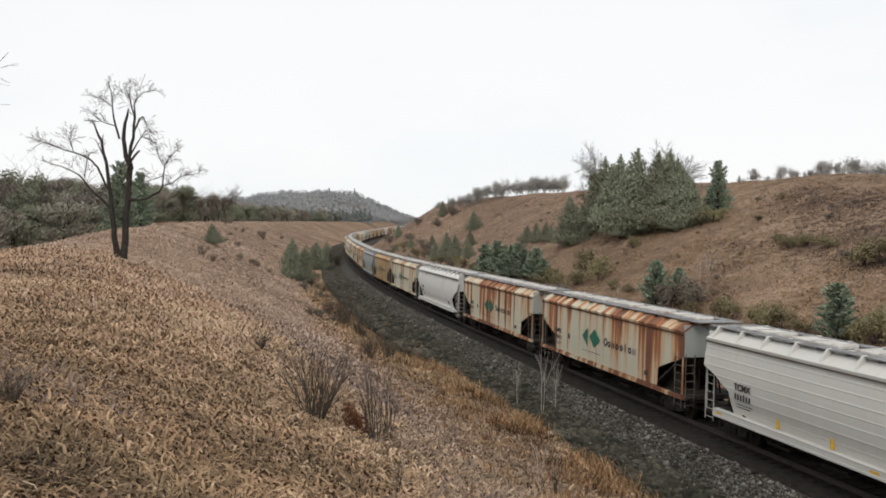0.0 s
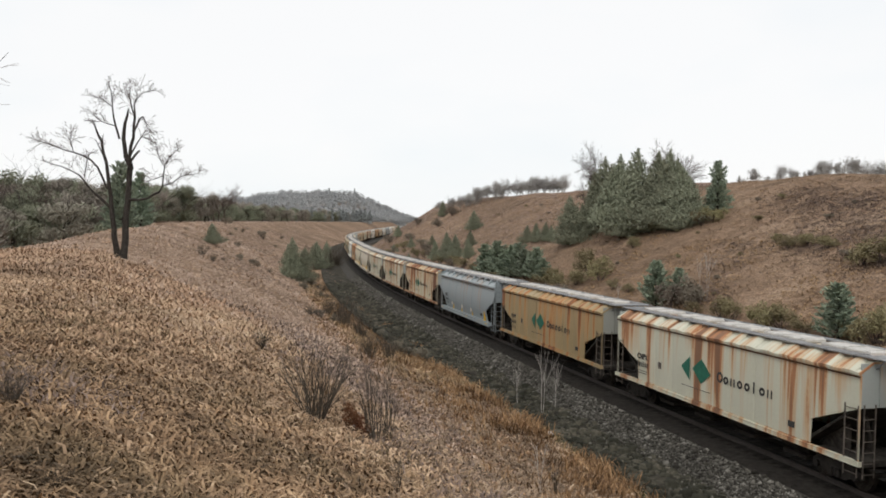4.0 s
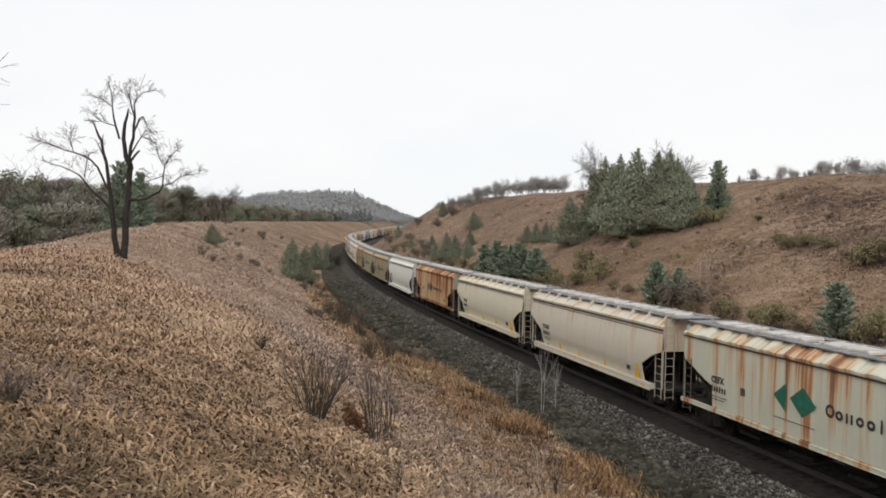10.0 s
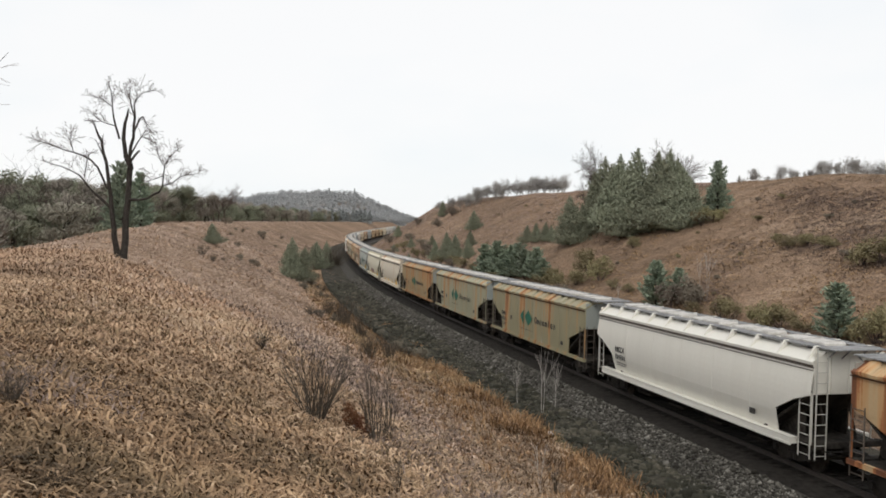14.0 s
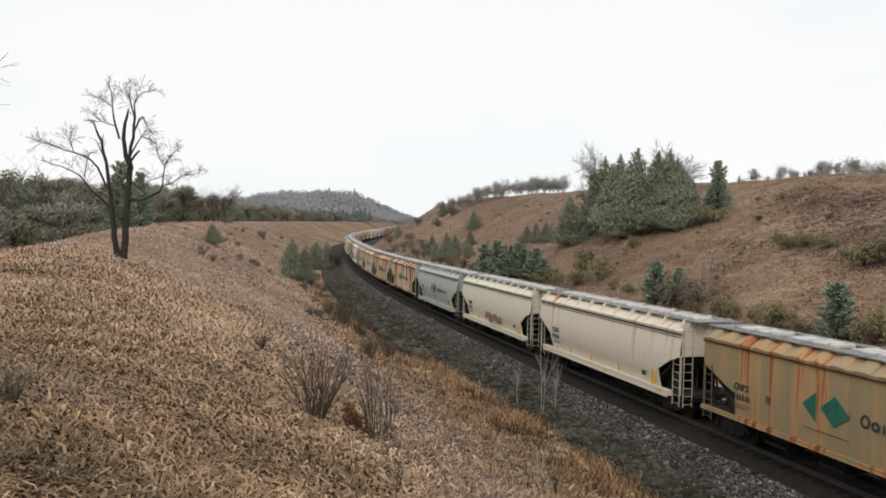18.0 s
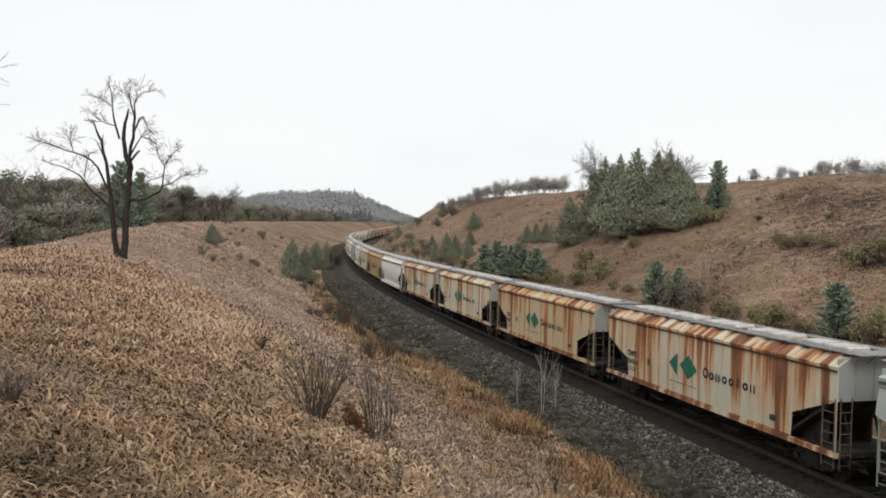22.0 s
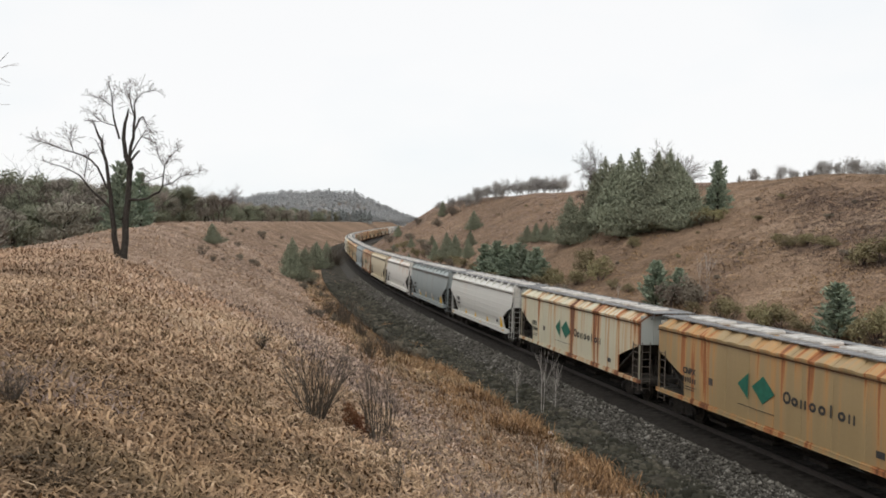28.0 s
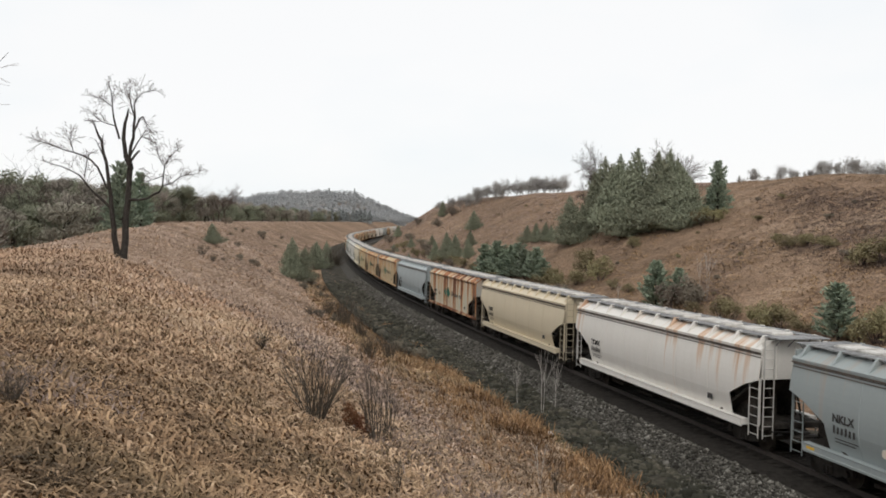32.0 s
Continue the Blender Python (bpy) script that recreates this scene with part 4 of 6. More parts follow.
# type, mark, paint, rust, emblem, label
CARS = [
    (CO, "TCMX", (0.60, 0.605, 0.59), 0.05, 0, "white corrugated covered hopper car on the track"),
    (RB, "CNPX", (0.61, 0.58, 0.50), 0.85, 1, "cream covered hopper car with heavy red rust streaks"),
    (RB, "CNPX", (0.62, 0.60, 0.52), 0.85, 1, "cream covered hopper car with heavy red rust streaks"),
    (SM, "TCMX", (0.67, 0.68, 0.68), 0.08, 0, "off-white smooth-sided covered hopper car"),
    (RB, "CNPX", (0.63, 0.61, 0.53), 0.52, 1, "cream covered hopper car with light rust streaks"),
    (RB, "CNPX", (0.40, 0.275, 0.125), 0.56, 1, "dingy tan covered hopper car stained brown"),
    (SM, "NKLX", GREY, 0.18, 0, "grey smooth-sided covered hopper car with pale sill"),
    (RB, "CNPX", (0.62, 0.57, 0.46), 0.80, 1, "cream covered hopper car streaked with rust"),
    (RB, "CNPX", (0.62, 0.59, 0.50), 0.70, 1, "cream covered hopper car streaked with rust"),
    (RB, "CEFX", (0.62, 0.60, 0.52), 0.52, 1, "cream covered hopper car with light rust streaks"),
    (SM, "TCMX", (0.65, 0.60, 0.51), 0.20, 0, "dusty cream smooth-sided covered hopper car"),
    (SM, "TCMX", (0.68, 0.62, 0.48), 0.12, 0, "cream smooth-sided covered hopper car"),
    (RB, "CEFX", (0.62, 0.40, 0.20), 0.80, 1, "orange-brown rust-washed covered hopper car"),
    (SM, "NKLX", (0.75, 0.745, 0.70), 0.03, 0, "clean white smooth-sided covered hopper car"),
    (RB, "CNPX", (0.31, 0.275, 0.185), 0.45, 1, "dingy olive covered hopper car with rusty eaves"),
    (RB, "CNPX", (0.34, 0.32, 0.235), 0.42, 1, "dingy olive-cream covered hopper car"),
    (RB, "CNPX", (0.36, 0.25, 0.12), 0.60, 1, "brown-stained tan covered hopper car"),
    (SM, "TCMX", (0.72, 0.66, 0.56), 0.25, 0, "cream smooth-sided covered hopper car with faint stains"),
    (SM, "TCMX", (0.70, 0.67, 0.56), 0.05, 0, "cream covered hopper car with maroon graffiti"),
    (SM, "TCMX", (0.40, 0.43, 0.40), 0.06, 1, "grey-green smooth-sided covered hopper car with green emblem"),
    (RB, "CNPX", (0.62, 0.58, 0.49), 0.74, 1, "cream covered hopper car with heavy red rust streaks"),
    (RB, "CEFX", (0.60, 0.47, 0.29), 0.70, 1, "tan covered hopper car washed with rust"),
    (RB, "CITX", (0.62, 0.58, 0.47), 0.60, 1, "cream covered hopper car with rust streaks"),
    (RB, "CNPX", (0.62, 0.60, 0.52), 0.85, 1, "cream covered hopper car with heavy red rust streaks"),
    (SM, "TCMX", (0.72, 0.70, 0.66), 0.03, 0, "white smooth-sided covered hopper car"),
    (RB, "CNPX", (0.40, 0.262, 0.112), 0.58, 1, "brown-stained tan covered hopper car"),
    (RB, "CEFX", (0.62, 0.57, 0.46), 0.62, 1, "cream covered hopper car with rust streaks"),
    (CO, "TCMX", (0.62, 0.625, 0.605), 0.04, 0, "white corrugated covered hopper car on the track"),
    (SM, "NKLX", (0.29, 0.325, 0.325), 0.08, 0, "grey smooth-sided covered hopper car with pale sill"),
    (SM, "TCMX", (0.72, 0.71, 0.69), 0.20, 0, "white smooth-sided covered hopper car with rusty stains"),
    (SM, "TCMX", (0.60, 0.52, 0.38), 0.10, 0, "tan-cream smooth-sided covered hopper car"),
    (RB, "CNPX", (0.58, 0.54, 0.46), 0.88, 1, "cream covered hopper car with heavy red rust streaks"),
    (SM, "NKLX", (0.35, 0.39, 0.40), 0.05, 0, "grey smooth-sided covered hopper car"),
    (RB, "CNPX", (0.58, 0.42, 0.24), 0.62, 1, "orange-tan covered hopper car washed with rust"),
    (RB, "CNPX", (0.56, 0.38, 0.20), 0.62, 1, "orange-tan covered hopper car washed with rust"),
    (RB, "CNPX", (0.56, 0.46, 0.30), 0.50, 1, "tan covered hopper car with rust streaks"),
]
_rc = random.Random(21)
while len(CARS) < 58:
    CARS.append(_rc.choice(CARS[1:]))

PAINTED = ("gutter", "side_panel", "end_wall", "roof_deck", "eave", "side_sill", "side_ladder", "corner_post", "end_ladder")
TEMPLATE = {}
TRAIN = []


def build_train():
    for k, (kind, mark, paint, rust, emblem, label) in enumerate(CARS):
        if kind not in TEMPLATE:
            car = TEMPLATE[kind] = hopper_car(kind)
        else:
            car = None
        flash = k in (0, 6, 10, 11, 17, 18, 19, 27, 28)
        key = (kind, mark, emblem, k in (6, 28), k == 18, flash, k == 12)
        if key not in TEMPLATE:
            if car is None:
                src = TEMPLATE[kind]
                for o in list(src.children):
                    if o.name.split(".")[0] in ("reporting_mark", "car_number", "data_line", "emblem", "word_shape", "load_plate", "reflector", "placard", "data_plate", "graffiti"):
                        o.parent = None
                car = copy_thing(src, Matrix())
                for o in [o for o in scene.objects if o.parent is None and o.name.split(".")[0] in ("reporting_mark", "car_number", "data_line", "emblem", "word_shape", "load_plate", "reflector", "placard", "data_plate", "graffiti")]:
                    o.parent = src
            side_marks(car, mark, emblem, k in (6, 28), flash, kind, k == 12)
            if k == 18:
                graffiti(car, -side_y(kind, 2.1) - 0.012)
            TEMPLATE[key] = car
        else:
            car = copy_thing(TEMPLATE[key], Matrix())
        # sun-faded: strong colours pale, whites yellowed by dust
        grey = 0.22 if (max(paint) - min(paint)) / max(paint) > 0.48 else 0.0
        dust = (0.98, 0.963, 0.93) if kind != RB and min(paint) > 0.5 else (0.97, 0.995, 0.93) if kind == RB else (1, 1, 1)
        shade = 1 + 0.0011 * k
        for o in car.children:
            if o.name.split(".")[0] in PAINTED:
                dim = (0.5 if kind == RB else 0.7) if "ladder" in o.name or "post" in o.name else 1.0
                o.color = (*[(c * (1 - grey) + sum(paint) / 3 * grey) * dim * d * shade for c, d in zip(paint, dust)], rust)
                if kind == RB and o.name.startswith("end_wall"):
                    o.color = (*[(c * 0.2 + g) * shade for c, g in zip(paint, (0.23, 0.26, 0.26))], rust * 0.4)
        tagged(car, label, "hopper car", "cars of the freight train")
        TRAIN.append(car)


build_train()


def car_pose(s):
    x0, y0, _ = rail_at(s - 6.9)
    x1, y1, _ = rail_at(s + 6.9)
    z0, z1 = float(grade(s - 6.9)), float(grade(s + 6.9))
    ahead = math.degrees(math.atan2(y0 - y1, x0 - x1))
    tilt = math.degrees(math.atan2(z1 - z0, 13.8))
    return pose((x0 + x1) / 2, (y0 + y1) / 2, (z0 + z1) / 2, -1.3, tilt, ahead)


def motions():
    """Every car rolls along the line, losing a little speed."""
    def run(t):
        surge = np.interp(t, [0, 5, 10, 14, 18, 21, 23, 25, 28, 30, 32], [0, 0.08, -0.12, 0.03, -0.18, -0.17, 0.28, 0.24, -0.03, -0.12, 0.0])
        return 16.577 - SPEED * t + 0.005075 * (t - 16) ** 2 + 0.8 * float(surge)
    for k, car in enumerate(TRAIN):
        walk(car, [(t, car_pose(COUPLED * k + run(t))) for t in [i * 0.8 for i in range(41)]])
    # the wheels all turn alike: one set of keys serves them all
    wheels = [w for car in TRAIN for truck in car.children if truck.name.startswith("truck") for w in truck.children if w.name.startswith("wheel")]
    turn = math.degrees(SPEED / 0.46 / FPS)
    walk(wheels[0], [(i / FPS, pose(0, 0, 0) @ Matrix.Rotation(radians(turn * i), 4, "Y")) for i in range(32 * FPS + 1)])
    keys = wheels[0].animation_data
    for w in wheels[1:]:
        w.rotation_mode = "QUATERNION"
        w.animation_data_create()
        w.animation_data.action = keys.action
        w.animation_data.action_slot = keys.action_slot


# ================= plants =================
M_STEM = plain("dark_bush_stems", (0.065, 0.055, 0.044), (0.135, 0.113, 0.09), 3, 0.9, 0, 0)
def tubes(name, p, q, r0, r1, material, n=5):
    """Tapered twigs and limbs, all given as arrays, joined into one mesh."""
    p, q, r0, r1 = (np.asarray(a, float) for a in (p, q, r0, r1))
    d = q - p
    d /= np.maximum(np.linalg.norm(d, axis=1, keepdims=True), 1e-6)
    ref = np.where(np.abs(d[:, 2:3]) > 0.9, np.array([[1.0, 0, 0]]), np.array([[0, 0, 1.0]]))
    a = np.cross(d, ref)
    a /= np.linalg.norm(a, axis=1, keepdims=True)
    b = np.cross(d, a)
    rings = []
    for c, r in ((p, r0), (q, r1)):
        for i in range(n):
            t = 2 * math.pi * i / n
            rings.append(c + (a * math.cos(t) + b * math.sin(t)) * r[:, None])
    V = np.stack(rings, 1).reshape(-1, 3)
    base = (np.arange(len(p)) * 2 * n)[:, None]
    F = np.stack([np.concatenate([base + i, base + (i + 1) % n, base + n + (i + 1) % n, base + n + i], 1) for i in range(n)], 1).reshape(-1, 4)
    return smooth(from_arrays(name, V, F, material))


def leaves(name, c, size, rng, material, aim=None, face=None):
    """Small four-cornered sprays at the points c; aim: their length, face: the way that they look."""
    n = len(c)
    a = rng.normal(size=(n, 3))
    if aim is not None:
        a = a * 0.45 + aim
    a /= np.linalg.norm(a, axis=1, keepdims=True)
    b = np.cross(a, rng.normal(size=(n, 3)) if face is None else face + rng.normal(size=(n, 3)) * 0.35)
    b /= np.linalg.norm(b, axis=1, keepdims=True)
    s = (np.asarray(size) * rng.uniform(0.6, 1.4, n))[:, None]
    V = np.stack([c - a * s, c + b * s * 0.42, c + a * s, c - b * s * 0.42], 1).reshape(-1, 3)
    F = np.arange(4 * n).reshape(-1, 4)
    return from_arrays(name, V, F, material)


def branching(rng, starts, depth, spread, shrink, kids, droop=0.0, wiggle=0.25):
    """Limbs that fork again and again: rows of start, way, length, radius. Returns p, q, r0, r1."""
    P, Q, A, B = [], [], [], []
    stack = [(np.array(p, float), np.array(w, float), ln, r, depth) for p, w, ln, r in starts]
    while stack:
        p, w, ln, r, dep = stack.pop()
        segs = 3 if dep > 1 else 2
        tip = r * (0.55 if dep else 0.35)
        for k in range(segs):
            w = w + rng.normal(size=3) * wiggle * 0.5
            w[2] += -droop * (1 - dep / max(depth, 1))
            w /= np.linalg.norm(w)
            q = p + w * ln / segs
            ra, rb = r + (tip - r) * k / segs, r + (tip - r) * (k + 1) / segs
            P.append(p), Q.append(q), A.append(ra), B.append(rb)
            if dep > 0:
                for _ in range(kids if k < segs - 1 else kids + 1):
                    if rng.random() < 0.72:
                        side = rng.normal(size=3)
                        side -= w * side.dot(w)
                        side /= np.linalg.norm(side) + 1e-6
                        ww = w + side * spread * rng.uniform(0.6, 1.3)
                        stack.append((q.copy(), ww / np.linalg.norm(ww), ln * shrink * rng.uniform(0.7, 1.2), rb * 0.62, dep - 1))
            p = q
    return np.array(P), np.array(Q), np.array(A), np.array(B)


def cedar(seed, slim=0.28, n=9000):
    """A cone-shaped evergreen one metre high: many upturned sprays round a leader, uneven in length, with gaps."""
    rng = np.random.default_rng(seed)
    nb = 620
    t = 0.03 + 0.96 * np.sort(rng.random(nb))
    az = np.arange(nb) * 2.39996 + rng.normal(size=nb) * 0.5
    side = 1 + 0.22 * np.sin(az + seed) + 0.15 * np.sin(2 * az + 3 * seed + 4 * t) + 0.13 * np.sin(5 * az + 17 * t + seed)
    ln = slim * ((1 - t) ** 0.95 * np.clip(t * 6 + 0.6, 0, 1)) * side * rng.uniform(0.6, 1.2, nb) + 0.004
    which = rng.choice(nb, n, p=ln ** 1.35 / (ln ** 1.35).sum())
    f = rng.random(n) ** 0.7
    L, A, T = ln[which], az[which], t[which]
    wide = rng.normal(size=n) * L * 0.24
    out = L * f
    z = T - 0.12 * L * f + 0.30 * L * f ** 2 + rng.normal(size=n) * 0.012
    c = np.stack([out * np.cos(A) - wide * np.sin(A), out * np.sin(A) + wide * np.cos(A), np.clip(z, 0.01, 0.995)], 1)
    aim = np.stack([np.cos(A) * 0.8, np.sin(A) * 0.8, np.full(n, 0.75)], 1)
    face = np.stack([np.cos(A), np.sin(A), np.full(n, 0.8)], 1)
    crown = leaves("crown", c, 0.0185, rng, M_CEDAR, aim * np.array([0.5, 0.5, 1.2]), face)
    trunk = tubes("trunk", [(0, 0, -0.03), (0, 0, 0.3), (0, 0, 0.6)], [(0, 0, 0.3), (0, 0, 0.6), (0, 0, 0.97)], [0.026, 0.018, 0.010], [0.018, 0.010, 0.002], M_BARK, 6)
    return crown, trunk


def pine(seed, width=0.30, n_levels=15):
    """A young pine with whorls of branches and gaps between them, one metre high."""
    rng = np.random.default_rng(seed)
    P, Q, A, B, C, W = [], [], [], [], [], []
    P.append((0, 0, -0.03)), Q.append((0, 0, 0.98)), A.append(0.022), B.append(0.003)
    for k in range(n_levels):
        t = 0.07 + 0.9 * k / n_levels
        ln = width * (1 - t) ** 0.75 * rng.uniform(0.75, 1.15) + 0.02
        m = rng.integers(5, 8)
        for j in range(m):
            az = 6.283 * j / m + rng.uniform(-0.4, 0.4)
            l2 = ln * rng.uniform(0.65, 1.15)
            w = np.array([math.cos(az), math.sin(az), rng.uniform(0.05, 0.45) + t * 0.5])
            p = np.array([0, 0, t])
            q = p + w * l2
            P.append(p), Q.append(q), A.append(0.006), B.append(0.002)
            cnt = int(10 + 150 * l2 / 1.0)
            f = rng.uniform(0.25, 1.05, cnt)[:, None]
            C.append(p + (q - p) * f + rng.normal(size=(cnt, 3)) * 0.016)
            W.append(np.repeat((w + np.array([0, 0, 0.3]))[None], cnt, 0))
    c, w = np.concatenate(C), np.concatenate(W)
    return leaves("crown", c, 0.030, rng, M_PINE, aim=w), tubes("trunk", P, Q, A, B, M_BARK, 5)


def bush(seed, material, n=1400):
    """A rounded, ragged shrub one metre high."""
    rng = np.random.default_rng(seed)
    lumps = [(rng.uniform(-0.35, 0.35), rng.uniform(-0.35, 0.35), rng.uniform(0.25, 0.72), rng.uniform(0.16, 0.30)) for _ in range(9)]
    C = []
    for x, y, z, r in lumps:
        k = n // 9
        d = rng.normal(size=(k, 3))
        d /= np.linalg.norm(d, axis=1, keepdims=True)
        C.append(np.array([x, y, z]) + d * r * rng.uniform(0.4, 1.1, (k, 1)))
    c = np.concatenate(C)
    c[:, 2] = np.clip(c[:, 2], 0.01, None)
    crown = leaves("crown", c, 0.038, rng, material)
    P, Q, A, B = branching(rng, [((0, 0, -0.03), (rng.uniform(-0.5, 0.5), rng.uniform(-0.5, 0.5), 1), 0.5, 0.018) for _ in range(5)], 1, 0.7, 0.7, 1)
    return crown, tubes("trunk", P, Q, A, B, M_TWIG, 4)


def bare(seed, depth=4, spread=0.65, stems=1, material=None, trunk_h=0.33, kids=1):
    """A leafless tree one metre high."""
    rng = np.random.default_rng(seed)
    starts, P0, Q0, A0, B0 = [], [], [], [], []
    for k in range(stems):
        lean = np.array([rng.normal() * 0.12, rng.normal() * 0.12, 1.0]) if stems == 1 else np.array([rng.normal(), rng.normal(), 1.0 / (0.10 if material is M_PALE else 0.35)]) * (0.10 if material is M_PALE else 0.35)
        foot = np.array([rng.normal() * 0.02, rng.normal() * 0.02, -0.03])
        top = foot + lean * trunk_h
        P0.append(foot), Q0.append(top), A0.append((0.011 if material is M_PALE else 0.022) / stems ** 0.5), B0.append((0.007 if material is M_PALE else 0.015) / stems ** 0.5)
        for _ in range(3):
            starts.append((top, lean + rng.normal(size=3) * np.array([spread, spread, 0.25]), 0.30 * rng.uniform(0.8, 1.2), (0.0055 if material is M_PALE else 0.011) / stems ** 0.5))
    P, Q, A, B = branching(rng, starts, depth - 1, spread, 0.66, kids)
    thin = 0.0026 if material is M_PALE else 0.0011 if material is M_TWIG else 0.0016 if material is M_PALEWOOD else 0.0026
    crown = tubes("crown", P, Q, np.maximum(A, thin), np.maximum(B, thin * 0.75), material or M_TWIG, 3)
    return crown, tubes("trunk", P0, Q0, A0, B0, material or M_BARK, 6)


def twiggy(seed, material, n, fine=0.0032):
    """A leafless tree one metre high whose twigs make a ragged rounded haze."""
    rng = np.random.default_rng(seed)
    P, Q, A, B = branching(rng, [((0, 0, -0.03), (rng.normal() * 0.06, rng.normal() * 0.06, 1), 0.42, 0.024)], 3, 0.55, 0.72, 2 if material is M_SKYTWIG else 1, wiggle=0.3)
    trunk = tubes("trunk", P, Q, np.maximum(A, 0.004), np.maximum(B, 0.003), material if material is M_SKYTWIG else M_TWIG, 4)
    tips = Q[rng.integers(len(Q) // 8, len(Q), n)]
    top = max(1e-3, tips[:, 2].max())
    p = tips * np.array([0.95, 0.95, 0.9 / top]) + rng.normal(size=(n, 3)) * 0.045
    p[:, 2] = np.clip(p[:, 2], 0.04, 0.97)
    out = p - np.array([0, 0, 0.35])
    w = out / np.linalg.norm(out, axis=1, keepdims=True) + rng.normal(size=(n, 3)) * 0.45 + np.array([0, 0, 0.35])
    q = p + w * rng.uniform(0.03, 0.085, (n, 1))
    return tubes("crown", p, q, np.full(n, fine), np.full(n, fine * 0.6), material, 3), trunk


def thick(seed, stems=44, open_by=0.55):
    """Many upright stems from one foot, forking finely; one metre high."""
    rng = np.random.default_rng(seed)
    starts = []
    for _ in range(stems):
        a, t = rng.uniform(0, 6.283), rng.random() ** 0.7 * open_by
        starts.append(((0.05 * math.cos(a), 0.05 * math.sin(a), -0.03), (t * math.cos(a), t * math.sin(a), 1.0), rng.uniform(0.45, 0.72), 0.0085))
    P, Q, A, B = branching(rng, starts, 2, 0.32, 0.55, 1, wiggle=0.2)
    return tubes("crown", P, Q, np.maximum(A, 0.0028), np.maximum(B, 0.0020), M_STEM, 3), tubes("trunk", [(0, 0, -0.05)], [(0, 0, 0.03)], [0.07], [0.05], M_STEM, 7)


def crowned(seed, material, n=6400):
    """A round-headed ragged tree one metre high, seen as a mass of fine brown twigs."""
    rng = np.random.default_rng(seed)
    C, N = [], []
    for k in range(16):
        a, z = rng.uniform(0, 6.283), rng.uniform(0.12, 0.86)
        rr = 0.30 * math.sin(min(1.0, z * 0.9 + 0.18) * math.pi) ** 0.7
        r = rng.uniform(0.09, 0.17)
        d = rng.normal(size=(n // 16, 3))
        d /= np.linalg.norm(d, axis=1, keepdims=True)
        N.append(d + np.array([0, 0, 0.5]))
        C.append(np.array([rr * math.cos(a) * rng.uniform(0.4, 1), rr * math.sin(a) * rng.uniform(0.4, 1), z]) + d * r * rng.uniform(0.3, 1.05, (n // 16, 1)))
    c = np.concatenate(C)
    c[:, 2] = np.clip(c[:, 2], 0.0, None)
    aim = np.stack([c[:, 0] * 2, c[:, 1] * 2, np.full(len(c), 0.9)], 1)
    P, Q, A, B = branching(rng, [((0, 0, -0.03), (0.05, 0, 1), 0.5, 0.022)], 3, 0.6, 0.7, 1)
    return leaves("crown", c, 0.0175, rng, material, aim, np.concatenate(N)), tubes("trunk", P, Q, A, B, M_BARK, 4)


KINDS = {}


def kind_of(kind, k):
    if (kind, k) not in KINDS:
        sd = 11 + k * 7 + len(kind) * 3
        KINDS[(kind, k)] = {
            "cedar_tree": lambda: cedar(sd, 0.34 + 0.05 * (k % 3)),
            "wood_cedar": lambda: crowned(sd, M_CEDAR),
            "wood_tree": lambda: twiggy(sd, M_WOODTWIG, 1500, 0.0042),
            "fan_tree": lambda: bare(sd, 5, 0.36, 1, M_TWIG, 0.34, 2),
            "pine_tree": lambda: pine(sd, 0.30 + 0.05 * (k % 2)),
            "bare_tree": lambda: bare(sd, 5, 0.5, 1, None, 0.30, 1),
            "pale_tree": lambda: twiggy(sd, M_SKYTWIG, 900, 0.0042),
            "shrub": lambda: bush(sd, M_OLIVE),
            "brown_bush": lambda: bush(sd, M_DRYBUSH),
            "leafless_bush": lambda: thick(sd),
            "sapling": lambda: bare(sd, 3, 0.13, 2, M_PALE, 0.5),
            "thin_bush": lambda: thick(sd, 11, 0.22),
            "thicket_tree": lambda: crowned(sd, M_BROWN),
            "russet_bush": lambda: bush(sd, M_RUSSET),
        }[kind]()
    return KINDS[(kind, k)]


NAMES = {"wood_cedar": "cedar_tree", "wood_tree": "bare_tree", "fan_tree": "bare_tree", "thin_bush": "leafless_bush"}
LABELS = {"wood_cedar": "dark olive round-headed cedar in the wood behind the crest", "wood_tree": "grey-brown leafless tree with a haze of fine twigs", "fan_tree": "leafless tree with fanned limbs behind the cedars", "thin_bush": "sparse upright leafless bush with dark stems", "cedar_tree": "dark olive-green cone-shaped cedar on the grass bank", "pine_tree": "blue-green young pine with open whorled branches", "bare_tree": "leafless grey deciduous tree", "pale_tree": "pale leafless tree on the skyline",
          "shrub": "low olive-brown shrub on the grass bank", "brown_bush": "low dark brown bush on the grass bank", "leafless_bush": "leafless many-stemmed grey-brown bush",
          "russet_bush": "small russet-brown withered weed bush",
          "sapling": "thin pale leafless sapling beside the track", "thicket_tree": "brown ragged tree at the edge of the wood"}
_rp = random.Random(3)


